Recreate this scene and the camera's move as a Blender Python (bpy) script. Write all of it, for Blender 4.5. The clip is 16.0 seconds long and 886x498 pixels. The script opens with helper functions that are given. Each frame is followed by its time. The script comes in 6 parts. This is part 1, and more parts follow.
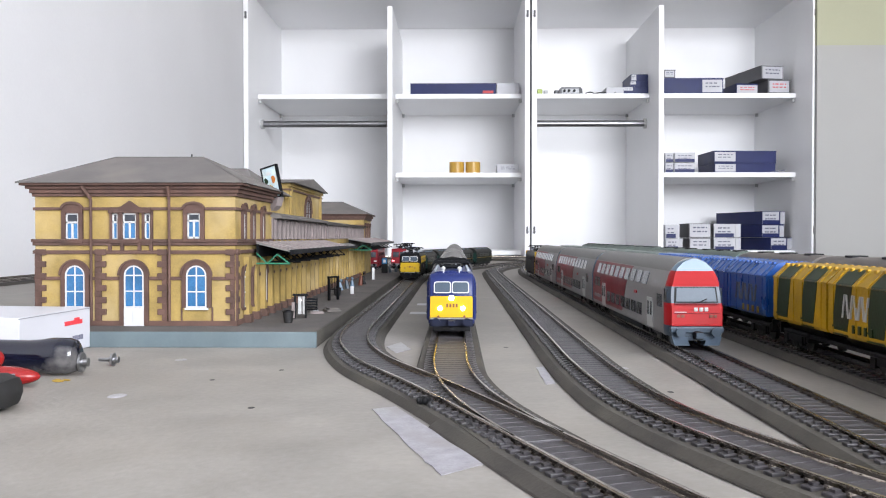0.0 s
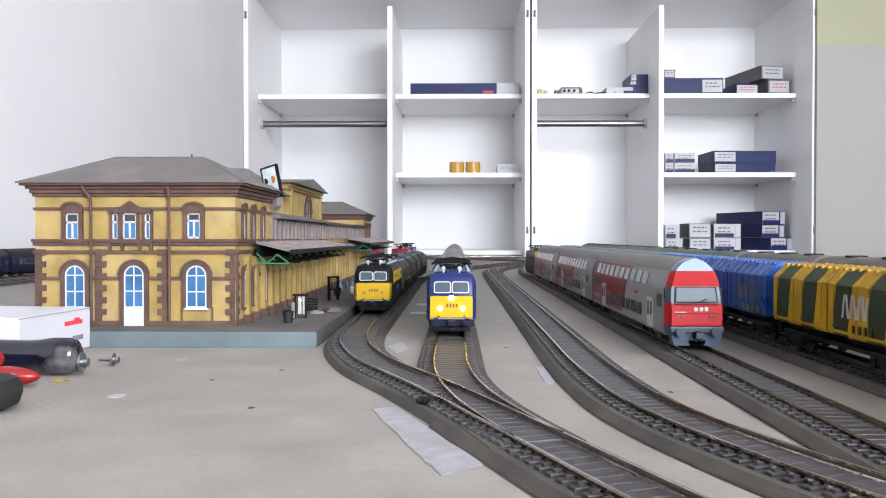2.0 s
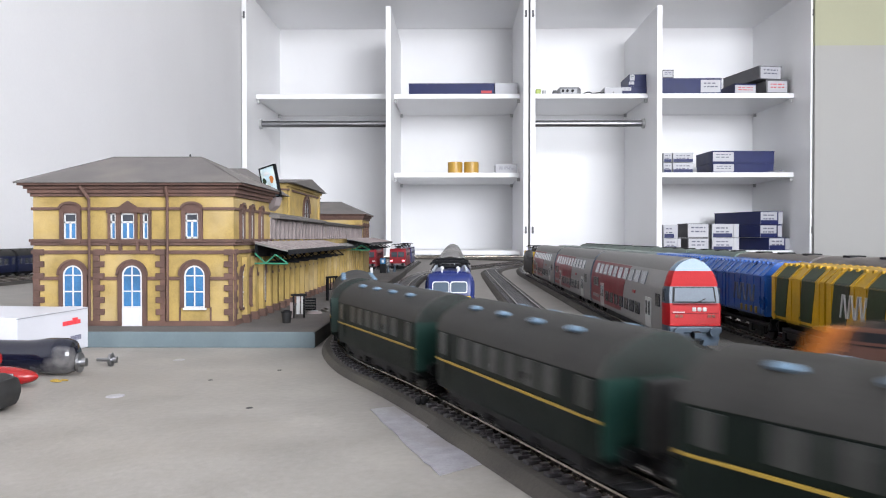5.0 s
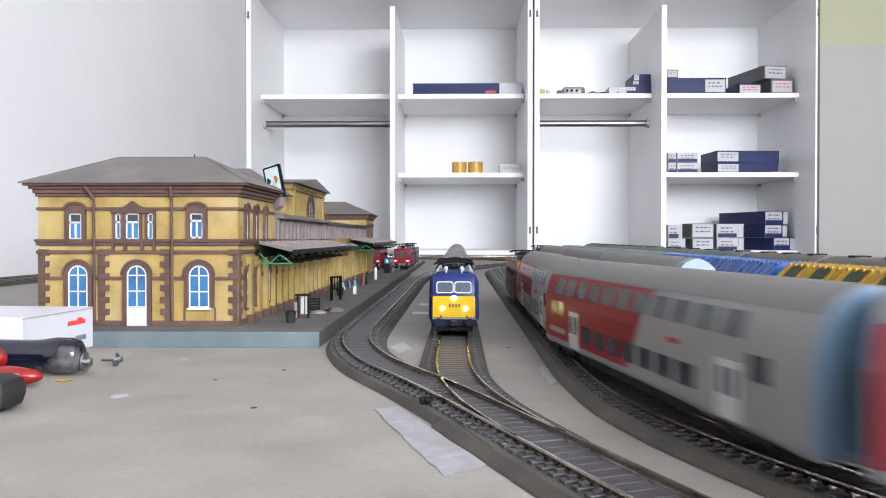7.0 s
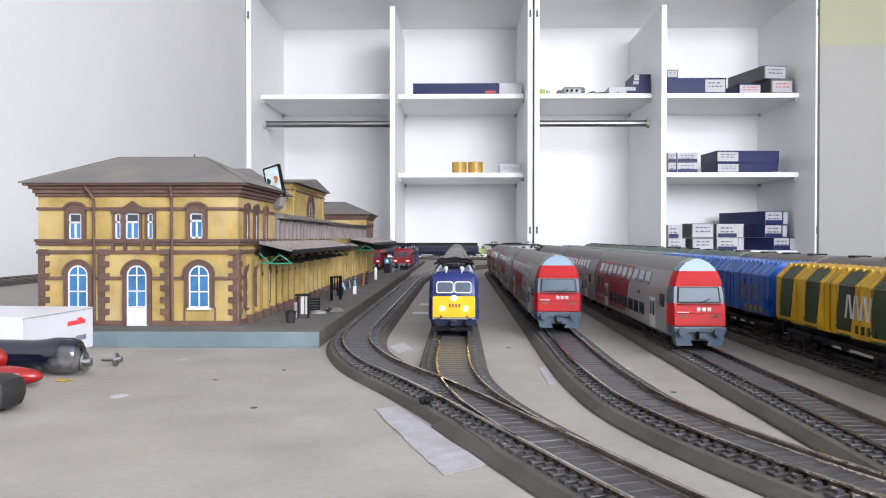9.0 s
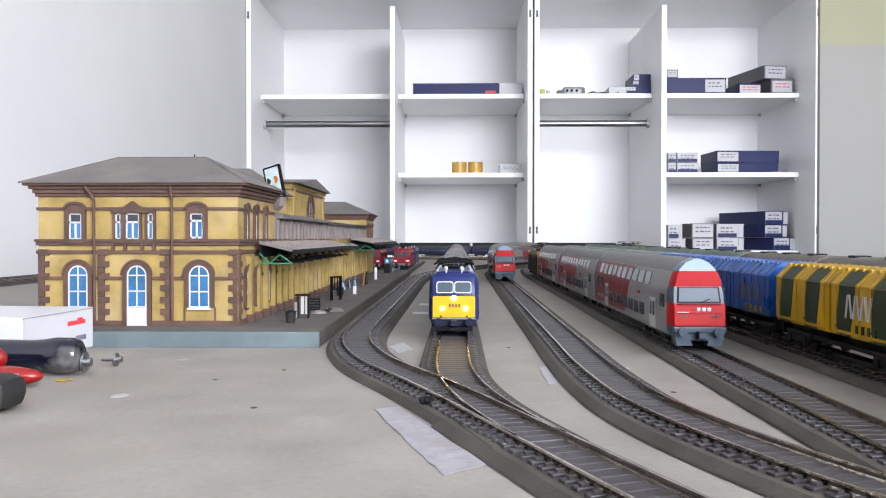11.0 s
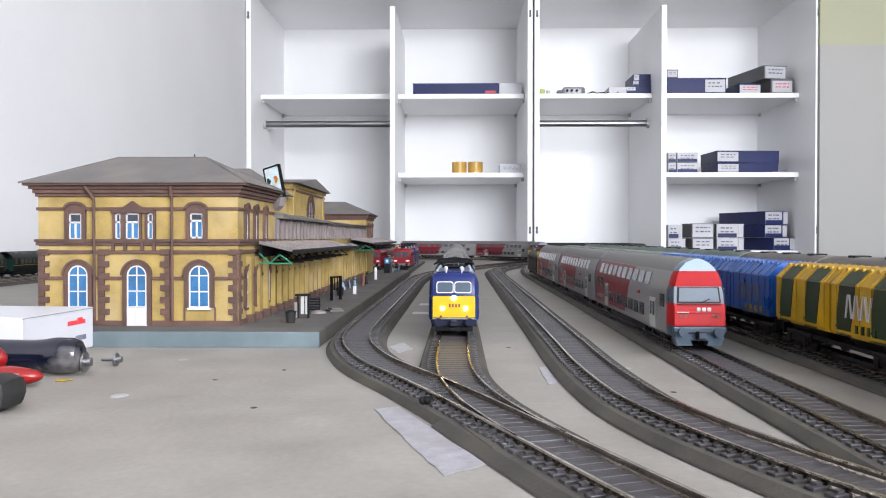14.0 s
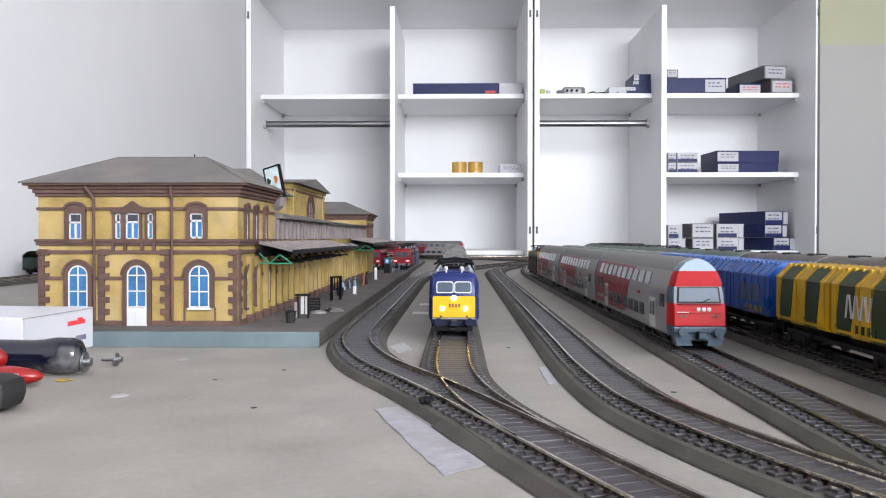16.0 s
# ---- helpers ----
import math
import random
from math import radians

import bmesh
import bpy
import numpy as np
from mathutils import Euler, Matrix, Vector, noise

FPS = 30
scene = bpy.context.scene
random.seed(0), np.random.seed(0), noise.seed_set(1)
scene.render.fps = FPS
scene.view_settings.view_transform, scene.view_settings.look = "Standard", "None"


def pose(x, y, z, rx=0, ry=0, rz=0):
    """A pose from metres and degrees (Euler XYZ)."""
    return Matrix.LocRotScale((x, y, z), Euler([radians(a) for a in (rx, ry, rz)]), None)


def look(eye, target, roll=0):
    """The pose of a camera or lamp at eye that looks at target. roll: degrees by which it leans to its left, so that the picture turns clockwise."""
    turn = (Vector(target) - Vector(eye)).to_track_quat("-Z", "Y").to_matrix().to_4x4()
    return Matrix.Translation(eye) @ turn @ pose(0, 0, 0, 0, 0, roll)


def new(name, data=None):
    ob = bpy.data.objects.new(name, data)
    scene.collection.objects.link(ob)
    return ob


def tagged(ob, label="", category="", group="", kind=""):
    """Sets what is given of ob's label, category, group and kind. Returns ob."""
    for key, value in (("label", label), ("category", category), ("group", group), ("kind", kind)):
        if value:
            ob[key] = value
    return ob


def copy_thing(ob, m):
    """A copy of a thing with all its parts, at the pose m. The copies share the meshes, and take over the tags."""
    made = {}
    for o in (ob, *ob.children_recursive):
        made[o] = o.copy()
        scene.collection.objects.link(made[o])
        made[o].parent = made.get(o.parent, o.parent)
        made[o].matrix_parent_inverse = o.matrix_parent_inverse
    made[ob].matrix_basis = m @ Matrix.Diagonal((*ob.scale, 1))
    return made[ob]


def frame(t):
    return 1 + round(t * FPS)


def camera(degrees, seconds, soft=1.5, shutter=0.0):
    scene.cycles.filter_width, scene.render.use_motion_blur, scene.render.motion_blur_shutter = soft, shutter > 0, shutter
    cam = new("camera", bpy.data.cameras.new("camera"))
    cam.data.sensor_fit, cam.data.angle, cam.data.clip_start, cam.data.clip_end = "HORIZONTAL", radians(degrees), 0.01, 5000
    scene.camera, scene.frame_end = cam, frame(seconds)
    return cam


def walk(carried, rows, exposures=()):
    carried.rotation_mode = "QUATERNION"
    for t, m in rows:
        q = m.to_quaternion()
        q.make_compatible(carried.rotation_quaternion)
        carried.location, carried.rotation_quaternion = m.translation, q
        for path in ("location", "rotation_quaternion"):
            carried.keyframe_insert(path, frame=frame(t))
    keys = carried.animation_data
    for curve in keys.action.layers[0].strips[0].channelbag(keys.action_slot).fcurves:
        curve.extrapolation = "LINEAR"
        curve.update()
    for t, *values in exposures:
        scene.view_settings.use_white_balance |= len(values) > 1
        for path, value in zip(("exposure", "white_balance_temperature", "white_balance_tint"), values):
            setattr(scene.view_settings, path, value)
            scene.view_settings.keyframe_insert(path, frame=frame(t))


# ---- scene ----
# ---- camera, light, exposure ----
cam = camera(56.5, 16.0, soft=1.1, shutter=0.75)
EYE = Vector((0.0, 0.0, 0.071))
FOCAL = 1460.0


def aim(shift):
    """Gaze of the standing camera, nudged sideways by a small amount."""
    dx, dz = (-23.0 - shift) / FOCAL, -21.0 / FOCAL
    return look(EYE, EYE + Vector((dx, 1.0, dz)))


walk(cam, [(0.0, aim(0)), (3.6, aim(0)), (4.0, aim(-3)), (4.2, aim(-4)), (5.3, aim(-2)), (6.3, aim(0)), (6.5, aim(-5)),
           (6.8, aim(4.5)), (9.2, aim(4.5)), (16.0, aim(4.5))], exposures=[(0.0, -0.05), (14.5, -0.05), (15.0, -0.18), (16.0, -0.18)])

world = bpy.data.worlds.new("sky")
scene.world = world
world.use_nodes = True
wn = world.node_tree.nodes
sky = wn.new("ShaderNodeTexSky")
sky.sky_type = "NISHITA"
sky.sun_disc = False
sky.sun_elevation = radians(42)
sky.sun_rotation = radians(150)
wn["Background"].inputs["Strength"].default_value = 0.12
world.node_tree.links.new(sky.outputs[0], wn["Background"].inputs[0])


def window_lamp(name, eye, target, w, h, power, colour):
    l = bpy.data.lights.new(name, "AREA")
    l.shape, l.size, l.size_y, l.energy, l.color = "RECTANGLE", w, h, power, colour
    o = new(name, l)
    o.matrix_world = look(eye, target)
    return o


window_lamp("daylight_back_window", (1.34, -1.72, 0.98), (0.55, 1.5, 0.5), 1.8, 1.25, 196, (0.91, 0.935, 1.0))
# weak fill added from the right; no window is known there
window_lamp("side_fill_lamp", (2.42, 0.7, 0.95), (0.2, 1.0, 0.3), 1.7, 1.2, 5, (1.0, 0.97, 0.97))
# ---- materials ----
def mat(name, colour, rough=0.5, metal=0.0, vary=0.12, scale=60.0, bump=0.05, fine=900.0, spec=0.5, stain=None, stain_amt=0.0, obj_random=0.0):
    m = bpy.data.materials.new(name)
    m.use_nodes = True
    nt = m.node_tree
    n, l = nt.nodes, nt.links
    b = n["Principled BSDF"]
    b.inputs["Metallic"].default_value = metal
    b.inputs["Specular IOR Level"].default_value = spec
    tc = n.new("ShaderNodeTexCoord")
    big = n.new("ShaderNodeTexNoise")
    big.inputs["Scale"].default_value, big.inputs["Detail"].default_value = scale, 4
    l.new(tc.outputs["Object"], big.inputs["Vector"])
    small = n.new("ShaderNodeTexNoise")
    small.inputs["Scale"].default_value, small.inputs["Detail"].default_value = fine, 2
    l.new(tc.outputs["Object"], small.inputs["Vector"])
    ramp = n.new("ShaderNodeValToRGB")
    c = Vector(colour)
    ramp.color_ramp.elements[0].position, ramp.color_ramp.elements[1].position = 0.3, 0.7
    ramp.color_ramp.elements[0].color = (*(c * (1 - vary)), 1)
    ramp.color_ramp.elements[1].color = (*[min(1, v * (1 + vary)) for v in c], 1)
    l.new(big.outputs["Fac"], ramp.inputs["Fac"])
    out = ramp.outputs["Color"]
    mix = n.new("ShaderNodeMix")
    mix.data_type, mix.blend_type = "RGBA", "MULTIPLY"
    mix.inputs["Factor"].default_value = min(1.0, vary * 1.5)
    l.new(out, mix.inputs["A"])
    l.new(small.outputs["Fac"], mix.inputs["B"])
    out = mix.outputs["Result"]
    if stain:
        st = n.new("ShaderNodeTexNoise")
        st.inputs["Scale"].default_value, st.inputs["Detail"].default_value = scale * 0.35, 6
        l.new(tc.outputs["Object"], st.inputs["Vector"])
        mr = n.new("ShaderNodeMapRange")
        mr.inputs["From Min"].default_value, mr.inputs["From Max"].default_value = 0.48, 0.72
        mr.inputs["To Max"].default_value = stain_amt
        l.new(st.outputs["Fac"], mr.inputs["Value"])
        m2 = n.new("ShaderNodeMix")
        m2.data_type = "RGBA"
        l.new(mr.outputs["Result"], m2.inputs["Factor"])
        l.new(out, m2.inputs["A"])
        m2.inputs["B"].default_value = (*stain, 1)
        out = m2.outputs["Result"]
    if obj_random:
        oi = n.new("ShaderNodeObjectInfo")
        mr = n.new("ShaderNodeMapRange")
        mr.inputs["To Min"].default_value, mr.inputs["To Max"].default_value = 1 - obj_random, 1 + obj_random
        l.new(oi.outputs["Random"], mr.inputs["Value"])
        hs = n.new("ShaderNodeHueSaturation")
        l.new(mr.outputs["Result"], hs.inputs["Value"])
        l.new(out, hs.inputs["Color"])
        out = hs.outputs["Color"]
    l.new(out, b.inputs["Base Color"])
    mr = n.new("ShaderNodeMapRange")
    mr.inputs["To Min"].default_value, mr.inputs["To Max"].default_value = max(0.02, rough - 0.1), min(1, rough + 0.1)
    l.new(big.outputs["Fac"], mr.inputs["Value"])
    l.new(mr.outputs["Result"], b.inputs["Roughness"])
    if bump:
        bp = n.new("ShaderNodeBump")
        bp.inputs["Strength"].default_value, bp.inputs["Distance"].default_value = min(1, bump * 4), 0.0004
        l.new(small.outputs["Fac"], bp.inputs["Height"])
        l.new(bp.outputs["Normal"], b.inputs["Normal"])
    return m


def glow(name, colour, strength):
    m = mat(name, colour, 0.3)
    b = m.node_tree.nodes["Principled BSDF"]
    b.inputs["Emission Color"].default_value = (*colour, 1)
    b.inputs["Emission Strength"].default_value = strength
    return m


M = dict(
    wall=mat("wall_paint", (0.72, 0.715, 0.725), 0.7, vary=0.03, scale=3, fine=200),
    # panel and cream have a darker base than the other walls
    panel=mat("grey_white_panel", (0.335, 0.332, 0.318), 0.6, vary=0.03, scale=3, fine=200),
    cream=mat("cream_upper_wall", (0.36, 0.36, 0.25), 0.7, vary=0.03, scale=3, fine=200),
    ceiling=mat("ceiling_paint", (0.8, 0.8, 0.8), 0.8, vary=0.02, scale=3, fine=200),
    floor=mat("floor_laminate", (0.35, 0.25, 0.16), 0.5, vary=0.2, scale=5),
    board=mat("particle_board", (0.246, 0.229, 0.208), 0.6, vary=0.16, scale=26, bump=0.12, fine=300, stain=(0.212, 0.188, 0.160), stain_amt=0.5),
    laminate=mat("white_laminate", (0.88, 0.88, 0.89), 0.38, vary=0.02, scale=4, fine=600, bump=0.01),
    chrome=mat("brushed_steel", (0.30, 0.30, 0.31), 0.36, 1.0, vary=0.08, scale=90),
    bed=mat("roadbed_foam", (0.050, 0.044, 0.037), 0.9, vary=0.25, scale=50, bump=0.15, fine=700, stain=(0.085, 0.078, 0.06), stain_amt=0.5),
    sleeper=mat("sleeper_plastic", (0.034, 0.031, 0.035), 0.42, vary=0.2, scale=200, bump=0.02, obj_random=0.2),
    fill=mat("moulded_ballast", (0.046, 0.041, 0.047), 0.42, vary=0.3, scale=260, bump=0.12, fine=1500),
    rail=mat("nickel_rail", (0.46, 0.41, 0.35), 0.18, 1.0, vary=0.2, scale=120),
    yellow_wall=mat("ochre_plaster", (0.335, 0.232, 0.068), 0.75, vary=0.26, scale=62, fine=1200, stain=(0.40, 0.305, 0.155), stain_amt=0.8, obj_random=0.05),
    stone=mat("brown_sandstone", (0.092, 0.048, 0.036), 0.8, vary=0.22, scale=80, obj_random=0.12),
    slate=mat("slate_roof", (0.115, 0.105, 0.10), 0.8, vary=0.15, scale=60, stain=(0.17, 0.15, 0.13), stain_amt=0.5),
    greywall=mat("weathered_grey_wall", (0.21, 0.175, 0.17), 0.8, vary=0.2, scale=70),
    canopy=mat("canopy_roof", (0.22, 0.215, 0.20), 0.6, vary=0.2, scale=60, stain=(0.10, 0.09, 0.08), stain_amt=0.6),
    green=mat("green_iron", (0.02, 0.16, 0.09), 0.5),
    white=mat("white_plastic", (0.48, 0.48, 0.48), 0.4, vary=0.03),
    paneblue=mat("blue_tinted_pane", (0.045, 0.17, 0.36), 0.18, vary=0.35, scale=45),
    panedark=mat("dark_pane", (0.03, 0.035, 0.045), 0.08, vary=0.2),
    platform=mat("platform_asphalt", (0.085, 0.076, 0.072), 0.9, vary=0.2, scale=50, bump=0.1, stain=(0.13, 0.115, 0.10), stain_amt=0.5),
    kerb=mat("platform_edge_paint", (0.088, 0.118, 0.13), 0.7, vary=0.1, scale=40, stain=(0.16, 0.20, 0.21), stain_amt=0.5),
    black=mat("black_plastic", (0.006, 0.006, 0.007), 0.45, spec=0.15),
    anthracite=mat("dark_grey_paint", (0.0070, 0.0074, 0.009), 0.45, vary=0.15, spec=0.09),
    nsyellow=mat("signal_yellow_paint", (0.47, 0.305, 0.008), 0.4, vary=0.05, spec=0.3),
    navy=mat("navy_blue_paint", (0.009, 0.017, 0.09), 0.3, vary=0.12, spec=0.3),
    ddgrey=mat("light_grey_paint", (0.185, 0.178, 0.175), 0.42, vary=0.08, scale=40, spec=0.3),
    ddroof=mat("grey_roof_paint", (0.14, 0.134, 0.13), 0.5, vary=0.15, scale=40, spec=0.35),
    ddred=mat("traffic_red_paint", (0.16, 0.006, 0.012), 0.38, vary=0.1, scale=40, spec=0.22),
    brightred=mat("bright_red_paint", (0.29, 0.011, 0.013), 0.38, vary=0.05, spec=0.1),
    skyblue=mat("pale_blue_grey", (0.092, 0.15, 0.212), 0.4, vary=0.05),
    steelblue=mat("blue_grey_frame", (0.033, 0.053, 0.078), 0.45),
    coachgreen=mat("bottle_green_paint", (0.0052, 0.0088, 0.0072), 0.42, vary=0.15, spec=0.08),
    coachend=mat("teal_green_paint", (0.005, 0.024, 0.019), 0.35, vary=0.15),
    darkroof=mat("dark_grey_roof", (0.030, 0.029, 0.027), 0.55, vary=0.25, spec=0.2),
    hopblue=mat("bright_blue_paint", (0.006, 0.056, 0.24), 0.3, vary=0.15, spec=0.5),
    hopyellow=mat("hopper_yellow_paint", (0.36, 0.205, 0.004), 0.42, vary=0.22, spec=0.3),
    hopgreen=mat("hopper_dark_green", (0.012, 0.026, 0.010), 0.45, vary=0.2, spec=0.25),
    brownred=mat("oxide_brown_paint", (0.14, 0.04, 0.02), 0.5, vary=0.15),
    orange=mat("orange_paint", (0.4, 0.12, 0.012), 0.4),
    lime=mat("lime_paint", (0.3, 0.4, 0.02), 0.35),
    silver=mat("silver_grey_paint", (0.22, 0.225, 0.235), 0.35, 0.2),
    wheel=mat("dark_wheel", (0.012, 0.012, 0.012), 0.45, 0.4),
    isolator=mat("pale_insulator", (0.3, 0.33, 0.37), 0.3),
    boxblue=mat("dark_blue_card", (0.018, 0.025, 0.1), 0.45, vary=0.1, scale=20, spec=0.25),
    boxgrey=mat("grey_card", (0.12, 0.12, 0.13), 0.6, vary=0.1, scale=20),
    card=mat("white_card", (0.47, 0.47, 0.5), 0.45, vary=0.03, scale=20),
    ink=mat("dark_ink", (0.13, 0.13, 0.18), 0.6),
    redink=mat("red_ink", (0.62, 0.04, 0.05), 0.5),
    tape=mat("ochre_tape", (0.56, 0.33, 0.06), 0.35, vary=0.1, scale=30),
    rubber=mat("black_rubber", (0.010, 0.0095, 0.0095), 0.7, vary=0.2),
    redplastic=mat("red_plastic", (0.22, 0.006, 0.006), 0.25),
    glossblack=mat("glossy_black_paint", (0.006, 0.007, 0.016), 0.12, vary=0.2, bump=0.03, scale=130, stain=(0.20, 0.19, 0.18), stain_amt=0.75),
    paper=mat("pale_tape", (0.32, 0.31, 0.335), 0.4, vary=0.25, scale=150, stain=(0.22, 0.205, 0.20), stain_amt=1.0),
    glass_front=mat("pale_windscreen", (0.060, 0.080, 0.105), 0.25, vary=0.12, scale=30, bump=0.0, spec=0.14),
    lampglass=mat("lamp_glass", (0.55, 0.48, 0.25), 0.15),
    navydark=mat("dark_navy_frame", (0.007, 0.01, 0.028), 0.4, spec=0.25),
    dullyellow=mat("dull_yellow_louvre", (0.3, 0.19, 0.02), 0.5),
    ddpane=mat("grey_reflecting_pane", (0.085, 0.10, 0.12), 0.08, vary=0.3, scale=60),
    doorgrey=mat("pale_door_paint", (0.36, 0.36, 0.355), 0.4, vary=0.05),
    hopgrey=mat("grey_green_paint", (0.10, 0.12, 0.11), 0.5, vary=0.2),
    vanroof=mat("weathered_van_roof", (0.115, 0.10, 0.09), 0.6, vary=0.25, scale=50),
    vanroofgreen=mat("green_grey_van_roof", (0.09, 0.125, 0.105), 0.6, vary=0.25, scale=50),
    headlamp=glow("lit_headlamp", (1.0, 0.84, 0.58), 12.0),
    plough=mat("blue_grey_plough_paint", (0.055, 0.082, 0.118), 0.35, vary=0.1, spec=0.4),
    taillamp=glow("lit_tail_lamp", (1.0, 0.22, 0.25), 3.0),
    oxideloco=mat("dark_oxide_paint", (0.050, 0.016, 0.008), 0.4, vary=0.2, spec=0.3),
    nightblue=mat("night_blue_paint", (0.006, 0.010, 0.040), 0.4, vary=0.15, spec=0.25),
    dimpane=mat("dim_coach_pane", (0.045, 0.046, 0.044), 0.3, vary=0.25, spec=0.2),
    picture=mat("printed_picture", (0.48, 0.62, 0.68), 0.4, vary=0.3, scale=110, stain=(0.80, 0.72, 0.50), stain_amt=0.9),
)
# ---- building helpers ----
def part(name, bm, material, parent=None, label="", smooth=False):
    me = bpy.data.meshes.new(name)
    bmesh.ops.recalc_face_normals(bm, faces=bm.faces)
    if smooth:
        for f in bm.faces:
            f.smooth = True
    bm.to_mesh(me)
    bm.free()
    me.materials.append(material)
    if smooth:
        me.set_sharp_from_angle(angle=radians(38))
    o = new(name, me)
    o.parent = parent
    if label:
        tagged(o, label)
    return o


def thing(name, label, category, m=None, group="", kind=""):
    o = new(name)
    o.empty_display_size = 0.01
    if m is not None:
        o.matrix_basis = m
    return tagged(o, label, category, group, kind)


def solid(name, bm, material, label, category, group="", kind="", smooth=False):
    return tagged(part(name, bm, material, None, "", smooth), label, category, group, kind)


def box(bm, x0, x1, y0, y1, z0, z1, bevel=0.0):
    m = Matrix.Translation(((x0 + x1) / 2, (y0 + y1) / 2, (z0 + z1) / 2)) @ Matrix.Diagonal((abs(x1 - x0), abs(y1 - y0), abs(z1 - z0), 1))
    r = bmesh.ops.create_cube(bm, size=1, matrix=m)
    if bevel:
        es = list({e for v in r["verts"] for e in v.link_edges})
        bmesh.ops.bevel(bm, geom=es, offset=bevel, segments=2, affect="EDGES", profile=0.5)
    return bm


def boxed(*a, bevel=0.0):
    return box(bmesh.new(), *a, bevel=bevel)


def rod(bm, p0, p1, r, seg=10, r2=None):
    p0, p1 = Vector(p0), Vector(p1)
    d = p1 - p0
    m = Matrix.Translation((p0 + p1) / 2) @ d.to_track_quat("Z", "Y").to_matrix().to_4x4()
    bmesh.ops.create_cone(bm, cap_ends=True, segments=seg, radius1=r, radius2=r if r2 is None else r2, depth=d.length, matrix=m)
    return bm


def ball(bm, c, r, seg=12, squash=(1, 1, 1)):
    bmesh.ops.create_uvsphere(bm, u_segments=seg, v_segments=max(6, seg // 2 + 2), radius=r, matrix=Matrix.Translation(c) @ Matrix.Diagonal((*squash, 1)))
    return bm


def prism(bm, pts, axis, a, b):
    """A closed outline of 2D points pushed from a to b along axis 0, 1 or 2."""
    def at(p, w):
        q = list(p)
        q.insert(axis, w)
        return bm.verts.new(q)
    lo, hi = [at(p, a) for p in pts], [at(p, b) for p in pts]
    bm.faces.new(lo)
    bm.faces.new(hi[::-1])
    for i in range(len(pts)):
        j = (i + 1) % len(pts)
        bm.faces.new((lo[i], hi[i], hi[j], lo[j]))
    return bm


class Way:
    """A smooth line in plan through a few points, known by its length."""
    def __init__(self, pts, step=0.004):
        p = [Vector((*q, 0)) for q in pts]
        p = [2 * p[0] - p[1], *p, 2 * p[-1] - p[-2]]
        fine = []
        for i in range(1, len(p) - 2):
            a, b, c, d = p[i - 1:i + 3]
            t0, t1 = 0.0, (b - a).length ** 0.5
            t2 = t1 + (c - b).length ** 0.5
            t3 = t2 + (d - c).length ** 0.5
            n = max(4, int((c - b).length / step))
            for k in range(n):
                t = t1 + (t2 - t1) * k / n
                a1 = a * ((t1 - t) / (t1 - t0)) + b * ((t - t0) / (t1 - t0))
                a2 = b * ((t2 - t) / (t2 - t1)) + c * ((t - t1) / (t2 - t1))
                a3 = c * ((t3 - t) / (t3 - t2)) + d * ((t - t2) / (t3 - t2))
                b1 = a1 * ((t2 - t) / (t2 - t0)) + a2 * ((t - t0) / (t2 - t0))
                b2 = a2 * ((t3 - t) / (t3 - t1)) + a3 * ((t - t1) / (t3 - t1))
                fine.append(b1 * ((t2 - t) / (t2 - t1)) + b2 * ((t - t1) / (t2 - t1)))
        fine.append(p[-2])
        self.p = np.array([v[:2] for v in fine])
        self.s = np.concatenate([[0], np.cumsum(np.linalg.norm(np.diff(self.p, axis=0), axis=1))])
        self.length = float(self.s[-1])

    def at(self, s):
        """Place at length s; runs straight on past both ends."""
        if s < 0 or s > self.length:
            e, i = (self.p[0], 0) if s < 0 else (self.p[-1], len(self.p) - 2)
            d = self.p[i + 1] - self.p[i]
            d = d / np.linalg.norm(d)
            q = e + d * (s if s < 0 else s - self.length)
            return float(q[0]), float(q[1])
        return float(np.interp(s, self.s, self.p[:, 0])), float(np.interp(s, self.s, self.p[:, 1]))

    def heading(self, s):
        a, b = self.at(s - 0.004), self.at(s + 0.004)
        return math.atan2(b[1] - a[1], b[0] - a[0])

    def near(self, x, y):
        return float(self.s[np.argmin(np.hypot(self.p[:, 0] - x, self.p[:, 1] - y))])

    def sweep(self, outline, s0, s1, step):
        """An outline of (sideways, up) pushed along the line."""
        bm = bmesh.new()
        n = max(2, int((s1 - s0) / step) + 1)
        rings = []
        for k in range(n):
            s = s0 + (s1 - s0) * k / (n - 1)
            (x, y), h = self.at(s), self.heading(s)
            nx, ny = math.sin(h), -math.cos(h)
            rings.append([bm.verts.new((x + nx * u, y + ny * u, w)) for u, w in outline])
        for a, b in zip(rings, rings[1:]):
            for i in range(len(outline)):
                j = (i + 1) % len(outline)
                bm.faces.new((a[i], a[j], b[j], b[i]))
        bm.faces.new(rings[0])
        bm.faces.new(rings[-1][::-1])
        return bm


RAIL = 0.007
# ---- room ----
LEFT, RIGHT, BACK, FRONT, TOP, FLOOR = -0.778, 2.45, -1.75, 3.0, 1.75, -0.75
solid("floor", boxed(LEFT - 0.1, RIGHT + 0.1, BACK - 0.1, 3.8, FLOOR - 0.1, FLOOR), M["floor"], "brown laminate room floor", "floor", kind="structure")
solid("ceiling", boxed(LEFT - 0.1, RIGHT + 0.1, BACK - 0.1, 3.8, TOP, TOP + 0.1), M["ceiling"], "white painted ceiling", "ceiling", kind="structure")
solid("wall_left", boxed(LEFT - 0.1, LEFT, BACK, 3.7, FLOOR, TOP), M["wall"], "plain white painted side wall", "wall", kind="structure")
